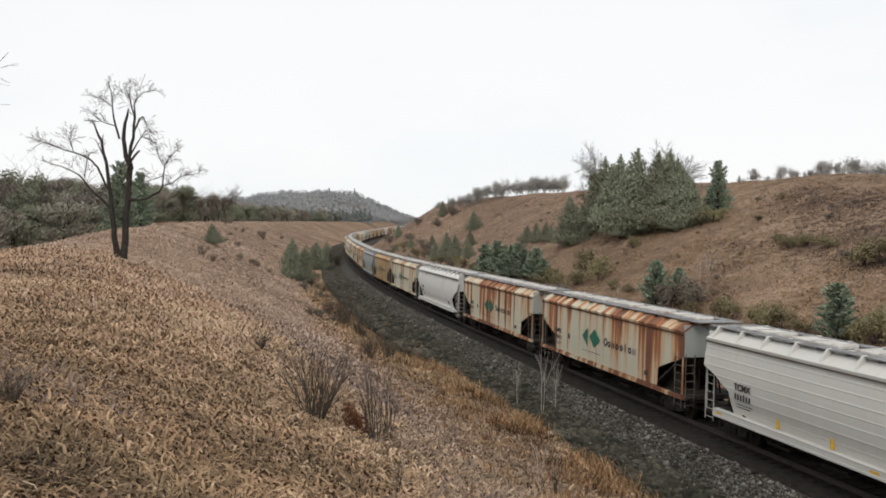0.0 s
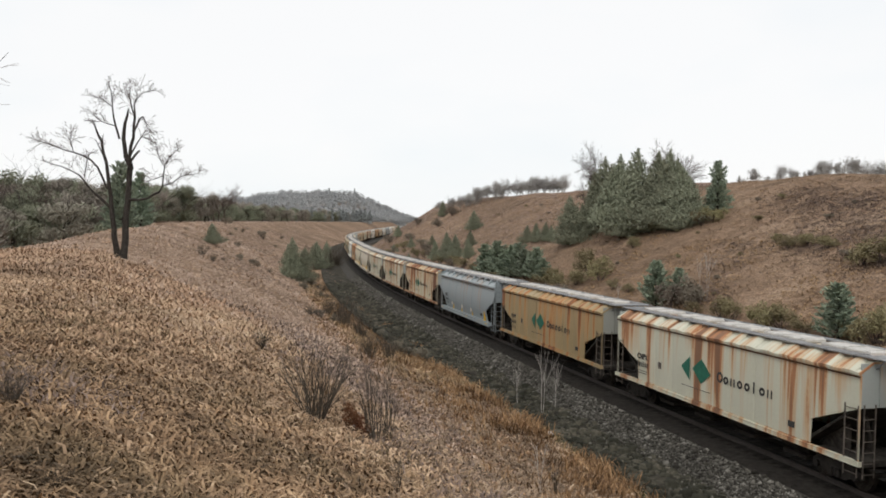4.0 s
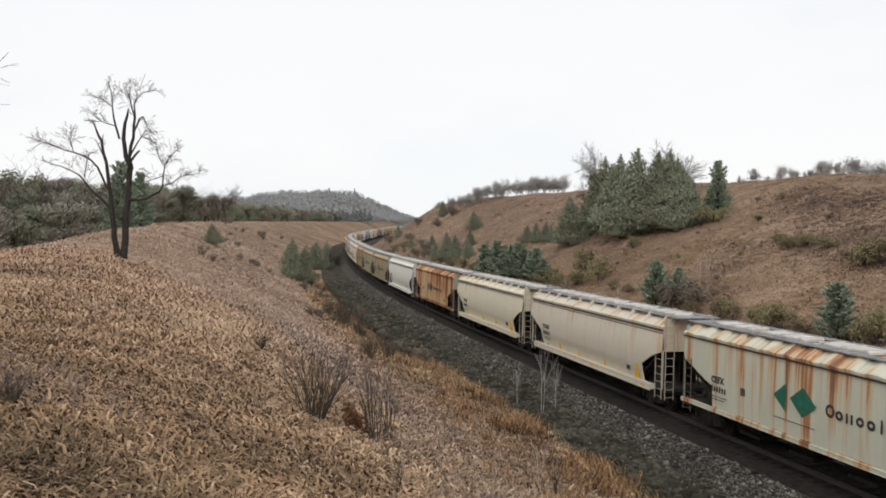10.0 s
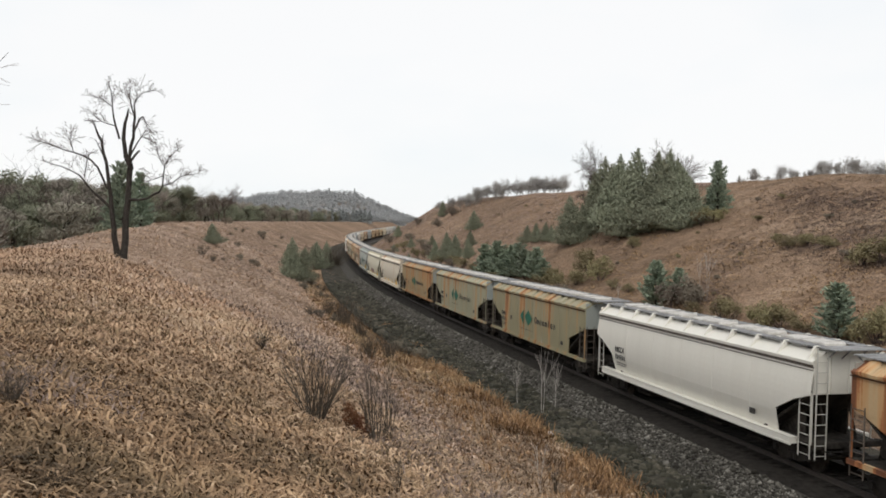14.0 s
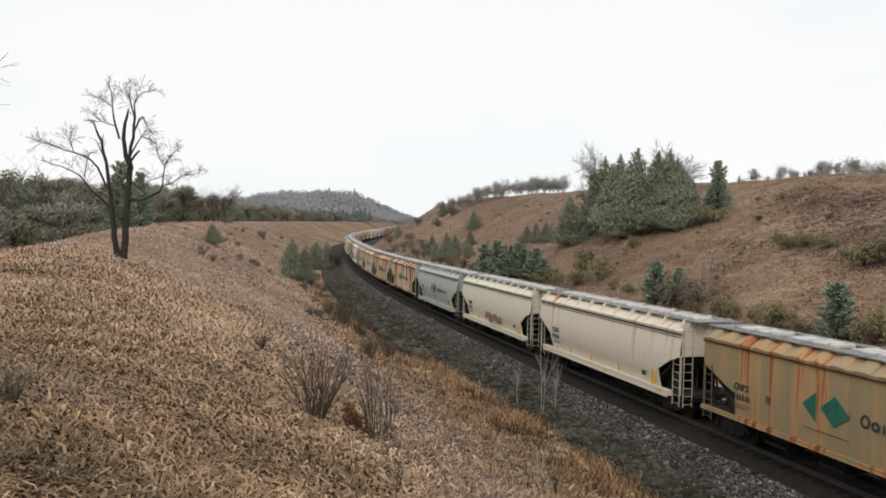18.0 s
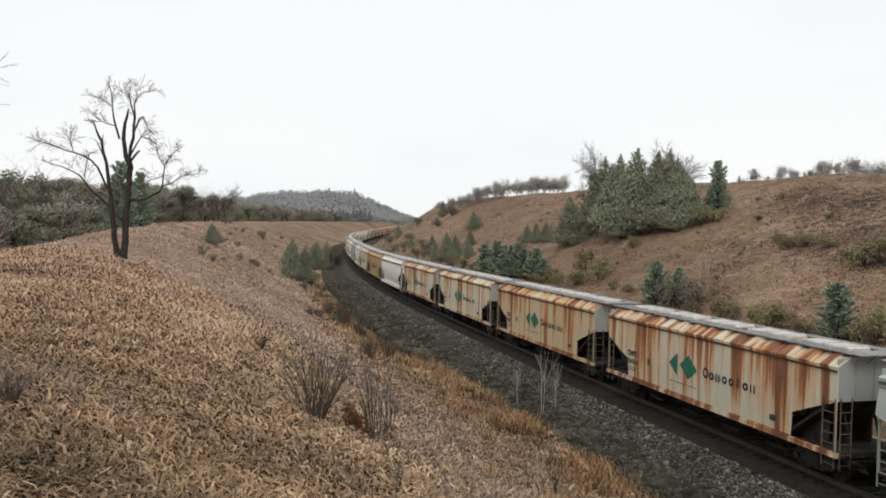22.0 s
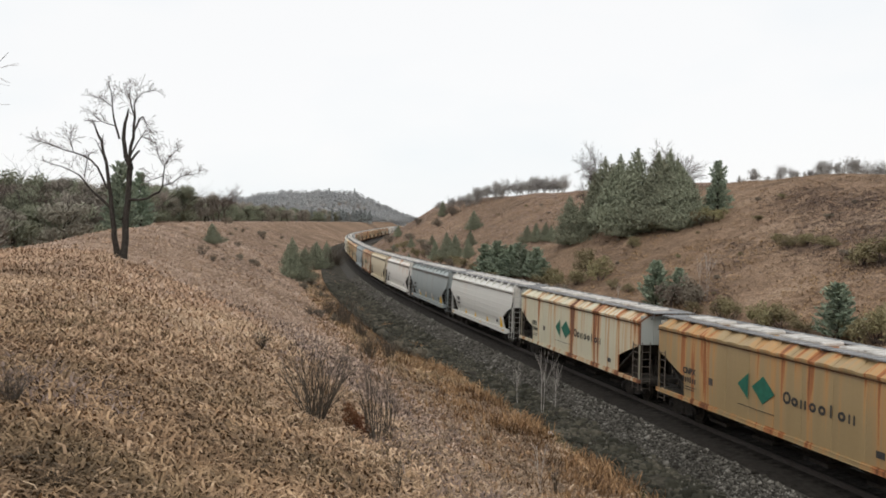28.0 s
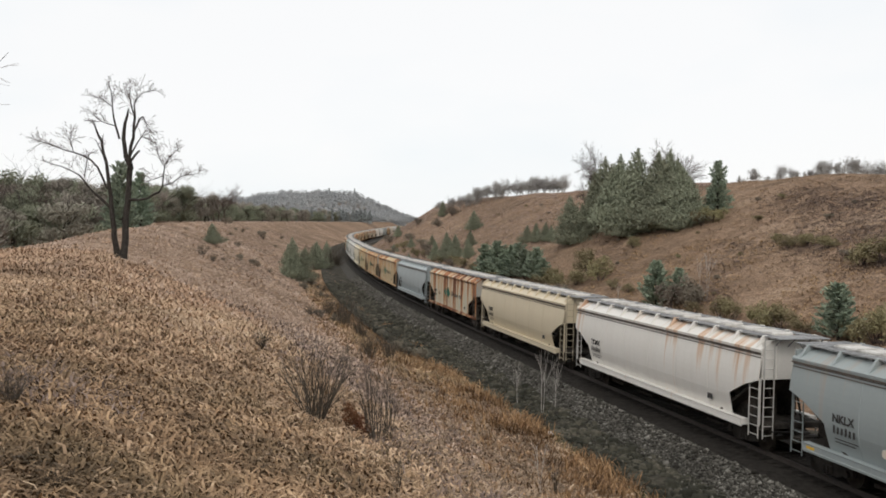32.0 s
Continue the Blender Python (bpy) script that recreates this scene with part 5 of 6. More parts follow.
def plant(kind, x, y, h, wide=1.0, label="", variants=4, group=""):
    """A tree or bush of a height in metres, standing on the ground."""
    crown, trunk = kind_of(kind, _rp.randrange(variants))
    z = float(ground_z(x, y).ravel()[0]) if np.ndim(ground_z(x, y)) else float(ground_z(x, y))
    thing = new(NAMES.get(kind, kind))
    m = Matrix.LocRotScale((x, y, z - 0.02 * h), Euler((0, 0, _rp.uniform(0, 6.28))), (h * wide, h * wide, h))
    thing.matrix_basis = m
    hang("crown", crown, thing)
    hang("trunk", trunk, thing)
    cat = "bush" if "bush" in kind or kind == "shrub" else "tree"
    return tagged(thing, label or LABELS[kind], cat, group)


# single trees and bushes on the banks: plan x, y, height, breadth
for x, y, h, w in [(-21.9, 118.2, 6.3, 1.3), (-20.6, 119.0, 5.0, 1.3), (-33.9, 119.2, 3.2, 2.2), (-28, 147, 4.5, 1.4), (-27.1, 174, 6.29, 2.2), (-28.7, 169.2, 4.24, 1.6), (-29.4, 205, 5.7, 1.5), (-32.8, 216, 3.9, 1.5), (6.9, 182.5, 4.6, 1.9), (-2.5, 190.0, 2.6, 1.5), (5.0, 150.0, 3.2, 1.5), (-8.5, 215.0, 3.0, 1.6), (4.2, 138.0, 3.6, 1.4), (-15, 273.8, 4.19, 1.2), (0.6, 147.2, 5.12, 1.5), (-1.5, 154, 4.07, 1.5), (2.2, 144, 4.41, 1.5), (0, 264.2, 5.51, 1.3), (13.2, 127, 2.91, 1.6), (14.1, 123.2, 3.08, 1.6), (15.2, 120, 2.92, 1.7), (15.7, 117.8, 2.46, 1.6), (16.9, 108.5, 6.71, 1.2), (18.8, 109.8, 4.58, 1.1), (21.9, 118.2, 8.06, 0.9), (22.2, 111.5, 9.61, 1), (22.7, 104.2, 9.86, 1.05), (23.6, 98.8, 10.57, 1.1)]:
    plant("cedar_tree", x, y, h, 0.75 * w if w > 1.25 else w)
for x, y, h, w in [(22.5, 98.8, 6.11, 1.2), (25.6, 96.5, 9.26, 1.05), (26.5, 95, 9.11, 1), (27.1, 92.2, 6.93, 1.1), (28.2, 92.8, 5.2, 1.2), (23.0, 101.5, 8.4, 1.1), (24.4, 95.8, 7.2, 1.2), (26.2, 93.2, 7.0, 1.2), (27.6, 95.5, 7.4, 1.0), (25.9, 91.8, 4.34, 1.4), (22.3, 106.8, 8.61, 1.2), (25.7, 94.5, 8.15, 1.2), (21.6, 112.8, 7.21, 1.2), (31.1, 93, 3.49, 1.3)]:
    plant("cedar_tree", x, y, h, w)
for x, y, h, w in [(-47.3, 211.2, 2.06, 1.2), (-25.2, 108.2, 1.35, 1.2), (-27.2, 108.8, 1.13, 1.2), (-20.8, 118.5, 1.48, 1.3), (-57.2, 214.2, 2.23, 1.5), (-1.5, 239.2, 2.99, 1.4), (-8.7, 283.5, 2.76, 1.4), (-9.6, 233.8, 2.93, 1.4), (-5.5, 203.5, 2.26, 1.4), (-17.6, 268.8, 2.99, 1.4), (2.8, 253.8, 3.53, 1.5), (-3.6, 179.2, 2.49, 1.3), (18.3, 64.8, 2.25, 1.3), (19, 63.2, 2.86, 1), (29.9, 60, 0.83, 1.8)]:
    plant("brown_bush", x, y, h, w)
for x, y, h, w in [(-25.1, 180.5, 4.52, 1.6), (-24.6, 189.8, 4.49, 1.5), (-2.8, 17.8, 1.7, 1.0), (-9.2, 75.5, 2.89, 1.2), (-6.8, 67.8, 2.36, 1.1), (-4.2, 46.8, 1.69, 1), (-11.1, 77.8, 1.73, 1), (-3.2, 48.5, 1.52, 1), (-6, 11.2, 0.47, 1.3), (-5.8, 25.8, 0.63, 1.2), (-4.1, 8.5, 0.24, 1.2)]:
    plant("leafless_bush", x, y, h, w)
for x, y, h, w in [(-10.5, 219.5, 2.44, 1.4), (-6.3, 185, 2.06, 1.4), (-3.7, 167, 1.86, 1.4), (-0.6, 147, 1.84, 1.4), (1.5, 138.8, 1.93, 1.4), (3.2, 129, 1.88, 1.4), (4.8, 119, 1.82, 1.5), (6.4, 106.8, 1.63, 1.5), (11.4, 93.2, 1.49, 1.6), (16.3, 77.8, 1.19, 1.4), (16.9, 74.2, 1.03, 1.4), (12.4, 93, 1.94, 1.3), (12.7, 88.5, 1.85, 1.3), (28.2, 89, 1.73, 1.4), (29.4, 88.5, 2.15, 1.3), (21.4, 91.8, 1.59, 1.3), (15.8, 88.5, 3.57, 1), (16, 83.2, 3.13, 1), (14.2, 86.5, 2.1, 1.2), (19.9, 58.2, 2.11, 0.9), (20.3, 56.8, 1.74, 1), (21.2, 53, 2.43, 1)]:
    plant("shrub", x, y, h, w)
for x, y, h, w in [(21.1, 54.5, 1.52, 1), (21.8, 52, 1.95, 1.1), (22.3, 50.2, 1.19, 1.3), (23.9, 46.5, 1.42, 1.3), (24.2, 45.5, 2.21, 1), (18.8, 61, 1.27, 1.2), (24.4, 45, 2.44, 1), (28.9, 68, 1.32, 1.6), (30, 66.8, 1.21, 1.7), (30.3, 64, 1.25, 1.6), (29.2, 71, 0.89, 1.5), (29.8, 57.5, 1.52, 1.6), (30.5, 56.5, 2.28, 1.5)]:
    plant("shrub", x, y, h, w)
for x, y, h, w in [(5.8, 112, 4.83, 1.3), (7.3, 109, 5, 1.3), (8.8, 104.8, 4.37, 1.3), (10.1, 100.5, 3.77, 1.4), (11.2, 97.2, 3.92, 1.3), (6.5, 111.8, 3.34, 1.5), (8.1, 107, 3.87, 1.5), (9.6, 103.2, 4.52, 1.3), (10.8, 99, 3.24, 1.5), (11.7, 95.2, 2.78, 1.4), (30.9, 91.5, 6.11, 0.85), (17.6, 67.0, 3.9, 1.35), (19.2, 66.0, 2.6, 1.2), (23.3, 47.8, 3.52, 1.45)]:
    plant("pine_tree", x, y, h, w)
for x, y, h, w in [(23.1, 119.2, 10.6, 0.85), (27.9, 100.5, 8.0, 1.25), (28.9, 100, 7.2, 1.3), (22.3, 123.2, 6.5, 0.8)]:
    plant("fan_tree", x, y, h, w)
for x, y, h, w in [(20.6, 63.2, 3.7, 0.5), (20.2, 64, 3.0, 0.5), (15.5, 71.8, 1.75, 1), (5.1, 41.5, 3.6, 0.5), (4.0, 43.5, 2.2, 0.6), (5.9, 42.8, 2.6, 0.5), (2.6, 21.5, 1.45, 0.6)]:
    plant("sapling", x, y, h, w)
for x, y, h, w in [(-1.55, 18.2, 2.15, 0.75), (-1.3, 19, 1.74, 0.7), (3.2, 22.8, 1.27, 0.7), (-0.8, 14, 0.88, 0.6)]:
    plant("thin_bush", x, y, h, w)
plant("russet_bush", -2.15, 18.5, 0.75, 0.8)
plant("russet_bush", -1.9, 18.3, 0.5, 1.1)
# leafless trees along the skyline of the far bank
_rs = random.Random(17)
for i in range(34):
    b = -0.005 + i * 0.0047 + _rs.uniform(-0.002, 0.002)
    d = 268 - i * 1.55
    if i < 7 and i % 3 or i == 19:
        continue
    plant("pale_tree", b * d, d, _rs.uniform(4.0, 5.4), 1.25, "leafless tree on the skyline of the bank", group="skyline trees")
for i in range(26):
    b = 0.355 + i * 0.0078
    plant("pale_tree", b * 150, 150 + _rs.uniform(-6, 6), (2.2 + 3.2 * min(1, i / 16)) * _rs.uniform(0.45, 0.95), 1.1, "pale leafless tree beyond the field edge", group="field edge trees")



# the old two-stemmed tree on the crest
def old_tree(x, y):
    k = 0.0312
    rng = np.random.default_rng(4)
    limbs = [
        [(-9, -4, .36), (-13, 30, .27), (-15, 61, .24), (-19, 98, .21), (-22, 140, .17), (-26, 182, .145), (-33, 220, .12), (-42, 240, .08), (-48, 259, .05)],
        [(0, -4, .40), (2, 30, .32), (2, 61, .29), (6, 107, .27), (8, 148, .26), (10, 178, .25), (0, 195, .20), (-5, 228, .18), (-3, 257, .14), (3, 285, .07)],
        [(10, 176, .19), (13, 190, .16), (21, 228, .13), (24, 266, .10), (23, 291, .06), (38, 310, .035), (58, 316, .02)],
        [(24, 262, .07), (17, 287, .06), (13, 303, .05), (13, 324, .02)],
        [(20, 236, .09), (33, 259, .08), (42, 266, .05), (52, 250, .02)],
        [(12, 180, .12), (25, 199, .10), (31, 205, .07)],
        [(14, 194, .08), (29, 220, .06), (36, 230, .04), (46, 226, .02)],
        [(-5, 226, .10), (-15, 262, .08), (-18, 287, .06), (-19, 308, .045), (-25, 326, .025)],
        [(-18, 285, .045), (-33, 298, .035), (-54, 305, .02)],
        [(-13, 250, .045), (-33, 256, .03), (-52, 270, .02)],
        [(-20, 96, .13), (-38, 115, .11), (-59, 136, .085), (-73, 157, .065), (-105, 174, .04), (-134, 182, .02)],
        [(-71, 155, .05), (-66, 182, .035), (-60, 200, .02)],
        [(-28, 134, .10), (-46, 174, .09), (-59, 188, .075), (-90, 201, .06), (-126, 213, .045), (-144, 219, .03), (-159, 224, .018)],
        [(-90, 201, .04), (-94, 222, .03), (-90, 240, .018)],
        [(-31, 186, .06), (-49, 224, .03)],
        [(12, 114, .13), (46, 116, .10), (67, 128, .085), (73, 140, .075), (75, 161, .055), (77, 178, .045), (88, 195, .035), (105, 211, .02)],
        [(73, 140, .06), (92, 144, .05), (113, 159, .035), (138, 161, .025), (146, 166, .015)],
        [(76, 176, .035), (66, 200, .028), (63, 224, .016)],
        [(75, 158, .03), (50, 150, .022), (38, 140, .014)],
    ]
    P, Q, A, B, starts = [], [], [], [], []
    for limb in limbs:
        yy = rng.normal() * 0.25
        pts = [np.array([a * k, yy * i * 0.35, b * k]) for i, (a, b, r) in enumerate(limb)]
        for i in range(len(pts) - 1):
            ra, rb = limb[i][2] * 0.66, limb[i + 1][2] * 0.66
            bend = (pts[i] + pts[i + 1]) / 2 + rng.normal(size=3) * 0.03 * np.linalg.norm(pts[i + 1] - pts[i])
            P.extend((pts[i], bend)), Q.extend((bend, pts[i + 1])), A.extend((ra, (ra + rb) / 2)), B.extend(((ra + rb) / 2, rb))
            slim = limb[i][2] < 0.065
            if slim or (limb[i][2] < 0.11 and rng.random() < 0.5):
                way = pts[i + 1] - pts[i]
                ln = np.linalg.norm(way)
                for _ in range(5 if slim else 2):
                    side = rng.normal(size=3)
                    side[2] = abs(side[2]) * 0.7
                    starts.append((pts[i] + way * rng.uniform(0.1, 1.0), way / ln * 0.7 + side / np.linalg.norm(side) * 0.8, rng.uniform(0.35, 0.75) * (0.6 if i == len(pts) - 2 else 1.0), 0.015))
    P2, Q2, A2, B2 = branching(rng, starts, 2, 0.8, 0.7, 1, wiggle=0.55)
    thing = new("bare_tree")
    z = float(ground_z(np.array([x]), np.array([y]))[0])
    thing.matrix_basis = pose(x, y, z - 0.05)
    hang("trunk", tubes("trunk", P, Q, A, B, M_BARK, 8), thing, "dark split trunk with broken limbs")
    hang("crown", tubes("crown", P2, Q2, np.maximum(A2, 0.010), np.maximum(B2, 0.007), M_TWIG, 3), thing, "fine leafless twigs")
    tagged(thing, "old leafless two-stemmed tree on the grassy crest", "tree")


old_tree(*spot(-0.3935, 47.0))


# the wood behind the left crest
def left_wood():
    rng = random.Random(12)
    for row, (u0, hh) in enumerate(((54, 11.3), (66, 13.0), (80, 14.5))):
        s = 28.0 + 3 * row
        while s < 640:
            uu = u0 + rng.uniform(-4, 5)
            x, y, _ = rail_at(s, uu)
            kind = rng.choice(("wood_tree", "thicket_tree", "thicket_tree", "wood_cedar", "wood_cedar")) if s > 110 else rng.choice(("wood_tree", "thicket_tree", "thicket_tree", "wood_tree", "wood_cedar"))
            h = hh * rng.uniform(0.75, 1.08) * (0.82 if s < 75 else 1.0) * (0.8 if s > 330 else 1.0)
            plant(kind, float(x), float(y), h, {"wood_cedar": 1.6, "thicket_tree": 1.5}.get(kind, 1.25), group="wood behind the crest")
            s += rng.uniform(3.2, 5.4) * (1 + s / 220)
    for b, d, h in ((-0.394, 118, 10.6), (-0.402, 124, 8.8), (-0.372, 126, 9.0)):
        plant("pine_tree", b * d, d, h, 0.8, "tall dark spruce rising over the wood")
    for b, d, h in ((-0.545, 150, 14), (-0.53, 160, 14.5), (-0.515, 158, 12.5), (-0.49, 165, 11.5), (-0.268, 260, 11.5), (-0.275, 255, 9.5)):
        plant("fan_tree", b * d, d, h, 0.9, "tall leafless tree rising over the wood")


left_wood()


# low scrub scattered over the banks
def scrub():
    rng = random.Random(44)
    for _ in range(70):
        s, u = 30 + 150 * rng.random() ** 1.3, -rng.uniform(11, 40)
        x, y, _h = rail_at(s, u)
        plant(rng.choice(("shrub", "shrub", "brown_bush")), float(x), float(y), rng.uniform(0.3, 0.7), rng.uniform(1.4, 2.2), group="scrub on the banks")
    for _ in range(34):
        s, u = rng.uniform(60, 260), rng.uniform(11, 30)
        x, y, _h = rail_at(s, u)
        plant(rng.choice(("brown_bush", "leafless_bush", "brown_bush")), float(x), float(y), rng.uniform(0.4, 1.1), rng.uniform(1.0, 1.6), group="scrub on the banks")


# dark bushes along the ditch under the slope
def ditch_bushes():
    rng = random.Random(61)
    for _ in range(46):
        s = rng.uniform(48, 170)
        x, y, _h = rail_at(s, rng.uniform(7.2, 10.5) + 2.2 * min(1.0, max(0.0, (s - 45) / 25)))
        plant(rng.choice(("leafless_bush", "brown_bush", "thin_bush", "brown_bush")), float(x), float(y), rng.uniform(0.6, 1.5), rng.uniform(0.9, 1.5), group="bushes along the ditch")


def foot_shrubs():
    rng = random.Random(71)
    for _ in range(60):
        s = 60 + 170 * rng.random()
        x, y, _h = rail_at(s, -rng.uniform(7.5, 13))
        plant(rng.choice(("shrub", "shrub", "brown_bush", "cedar_tree")), float(x), float(y), rng.uniform(0.9, 2.0), rng.uniform(1.0, 1.5), group="shrubs along the foot of the bank")


scrub()
ditch_bushes()
foot_shrubs()


# a branch of a tree beside the eye
def near_tree():
    rng = np.random.default_rng(9)
    d = 14.0
    x, y = -0.698 * d, d
    z = float(ground_z(np.array([x]), np.array([y]))[0])
    P = [(0, 0, -0.2), (0.05, 0, 2.6), (0.1, 0.1, 5.2), (0.1, 0.1, 3.9), (1.05, 0.1, 4.75), (1.75, 0.1, 5.30)]
    Q = [(0.05, 0, 2.6), (0.1, 0.1, 5.2), (0.0, 0.1, 8.2), (1.05, 0.1, 4.75), (1.75, 0.1, 5.30), (2.28, 0.1, 5.84)]
    P, Q = [np.array(a) for a in P], [np.array(a) for a in Q]
    top = 11.72 - z - 5.84
    for a in P[4:] + Q[3:]:
        a[2] += top
    A, B = [0.13, 0.10, 0.07, 0.035, 0.015, 0.008], [0.10, 0.07, 0.02, 0.015, 0.008, 0.003]
    fork = np.array([2.02, 0.1, 5.58 + top])
    starts = [(fork, (-0.05, 0.0, 1.0), 0.26, 0.006), (fork, (0.9, 0.1, 0.25), 0.34, 0.006), (fork + [-0.1, 0, -0.12], (0.8, 0.1, -0.1), 0.36, 0.006), (fork + [-0.2, 0, -0.2], (1.0, 0.1, -0.25), 0.42, 0.006),
              (fork + [-0.3, 0, -0.45], (0.9, 0, -0.4), 0.42, 0.006), ((0.05, 0.1, 4.6), (-0.7, 0.3, 0.6), 1.8, 0.03), ((0.05, 0.1, 6.2), (-0.5, -0.4, 0.7), 1.5, 0.03)]
    P2, Q2, A2, B2 = branching(rng, starts, 1, 0.6, 0.5, 1, wiggle=0.5)
    thing = new("bare_tree")
    thing.matrix_basis = pose(x, y, z)
    hang("trunk", tubes("trunk", P, Q, A, B, M_BARK, 8), thing)
    hang("crown", tubes("crown", P2, Q2, np.maximum(A2 * 0.7, 0.003), np.maximum(B2 * 0.7, 0.002), M_PALEWOOD, 4), thing)
    tagged(thing, "slender leafless tree with thin upswept twigs", "tree")


near_tree()


# far woods on the hill, two masses: leafless crowns, and dark evergreens lower down
def far_mass(name, x, y, h, conic, per, size, material, label, seed):
    rng = np.random.default_rng(seed)
    z = ground_z(x, y)
    t = rng.random((len(x), per)) ** 0.8
    az = rng.uniform(0, 6.283, (len(x), per))
    lob = 1 + 0.3 * np.sin(az * 2 + rng.uniform(0, 6.28, (len(x), 1)) + t * 7)
    R = h[:, None] * lob * (0.24 * (1 - t) ** 0.8 if conic else 0.42 * np.sin(np.clip(t * 0.80 + 0.18, 0, 1) * math.pi) ** 0.6)
    r = R * np.sqrt(rng.uniform(0.1, 1, t.shape))
    c = np.stack([x[:, None] + r * np.cos(az), y[:, None] + r * np.sin(az), z[:, None] + t * h[:, None]], 2).reshape(-1, 3)
    face = np.stack([np.cos(az), np.sin(az), np.full(az.shape, 0.9)], 2).reshape(-1, 3)
    tagged(new(name, leaves(name, c, size, rng, material, None, face)), label, "woods", kind="stuff")


def far_woods():
    rng = np.random.default_rng(31)
    y = rng.uniform(640, 890, 2300)
    x = rng.uniform(-0.33, -0.012, 2300) * y
    keep = np.abs(plan(x, y)[1]) > 14
    x, y = x[keep], y[keep]
    h = rng.uniform(6, 12, len(x)) * np.clip((-0.008 - x / y) / 0.10, 0.15, 1)
    far_mass("far_woods", x, y, h, False, 100, 0.62, M_HAZEWOOD, "leafless woods covering the distant hill, haze in their grey colour", 32)
    y = rng.uniform(560, 700, 130)
    b = rng.uniform(-0.26, -0.085, 130)
    keep = np.abs(plan(b * y, y)[1]) > 14
    x, y = (b * y)[keep], y[keep]
    far_mass("far_evergreens", x, y, rng.uniform(5, 11, len(x)), True, 260, 0.6, M_HAZECONE, "blue-green evergreens among the distant woods, haze in their colour", 33)
    # a few stand out against the sky
    b = np.array([-0.140, -0.144, -0.1085, -0.1065, -0.1035, -0.22])
    y = np.array([850.0, 845, 850, 846, 850, 830])
    far_mass("far_evergreens", b * y, y, np.array([14.0, 11, 15, 12, 9, 10]), True, 420, 0.5, M_HAZECONE, "dark evergreens on the crest of the distant hill, haze in their colour", 34)


far_woods()


# a pale stone at the edge of the ballast
_b = bmesh.new()
bmesh.ops.create_icosphere(_b, subdivisions=2, radius=0.2)
for v in _b.verts:
    v.co *= 0.8 + 0.35 * noise.noise(v.co * 6)
    v.co.z *= 0.6
_st = part("stone", _b, M_HATCH)
_sx, _sy, _ = rail_at(29.0, 7.4)
_st.location = (float(_sx), float(_sy), float(ground_z(np.array([_sx]), np.array([_sy]))[0]) + 0.28)
tagged(_st, "pale rounded stone at the edge of the ballast", "stone")


# ================= grass =================
def grass(name, x, y, length, width, blades, material, label, lay=0.75, seed=1, joints=2, curl=0.0, spread=0.75):
    """Tufts of bent dead blades; x, y, length, width are arrays, one value a tuft."""
    rng = np.random.default_rng(seed)
    z = ground_z(x, y)
    n = len(x)
    rep = lambda a: np.repeat(a, blades)
    comb = 1.9 * np.sin(x * 0.61 + 1.7 * np.sin(y * 0.43)) + 1.6 * np.sin(y * 0.9 + x * 0.37) + rng.normal(size=n) * 1.0
    az = rep(comb) + rng.normal(size=n * blades) * spread
    L = rep(length) * rng.uniform(0.5, 1.3, n * blades)
    W = rep(width) * rng.uniform(0.6, 1.3, n * blades)
    sp = rep(length) * 0.35
    bx, by, bz = rep(x) + rng.normal(size=n * blades) * sp, rep(y) + rng.normal(size=n * blades) * sp, rep(z) - 0.02
    lean = rng.uniform(0.25 + 0.2 * lay, 1.0, n * blades) * lay * 1.6
    turn = rng.normal(size=n * blades) * curl
    P, Wd = [np.stack([bx, by, bz], 1)], [np.stack([-np.sin(az), np.cos(az), 0 * az], 1) * W[:, None] * 0.5]
    for k in range(joints):
        f = (k + 0.5) / joints
        e = np.clip(lean * (0.15 + 1.75 * f), 0, 2.6)
        aa = az + turn * f
        P.append(P[-1] + np.stack([np.cos(aa) * np.sin(e), np.sin(aa) * np.sin(e), np.cos(e)], 1) * (L / joints)[:, None])
        Wd.append(np.stack([-np.sin(aa), np.cos(aa), 0 * aa], 1) * W[:, None] * 0.5)
    cols = []
    for k in range(joints):
        cols += [P[k] - Wd[k], P[k] + Wd[k]]
    cols.append(P[-1])
    V = np.stack(cols, 1).reshape(-1, 3)
    o = (np.arange(n * blades) * (2 * joints + 1))[:, None]
    tri = [t for k in range(joints - 1) for t in ((2 * k, 2 * k + 1, 2 * k + 3), (2 * k, 2 * k + 3, 2 * k + 2))] + [(2 * joints - 2, 2 * joints - 1, 2 * joints)]
    F = np.concatenate([o + list(t) for t in tri], 0)
    return tagged(new(name, from_arrays(name, V, F, material)), label, "grass", kind="stuff")


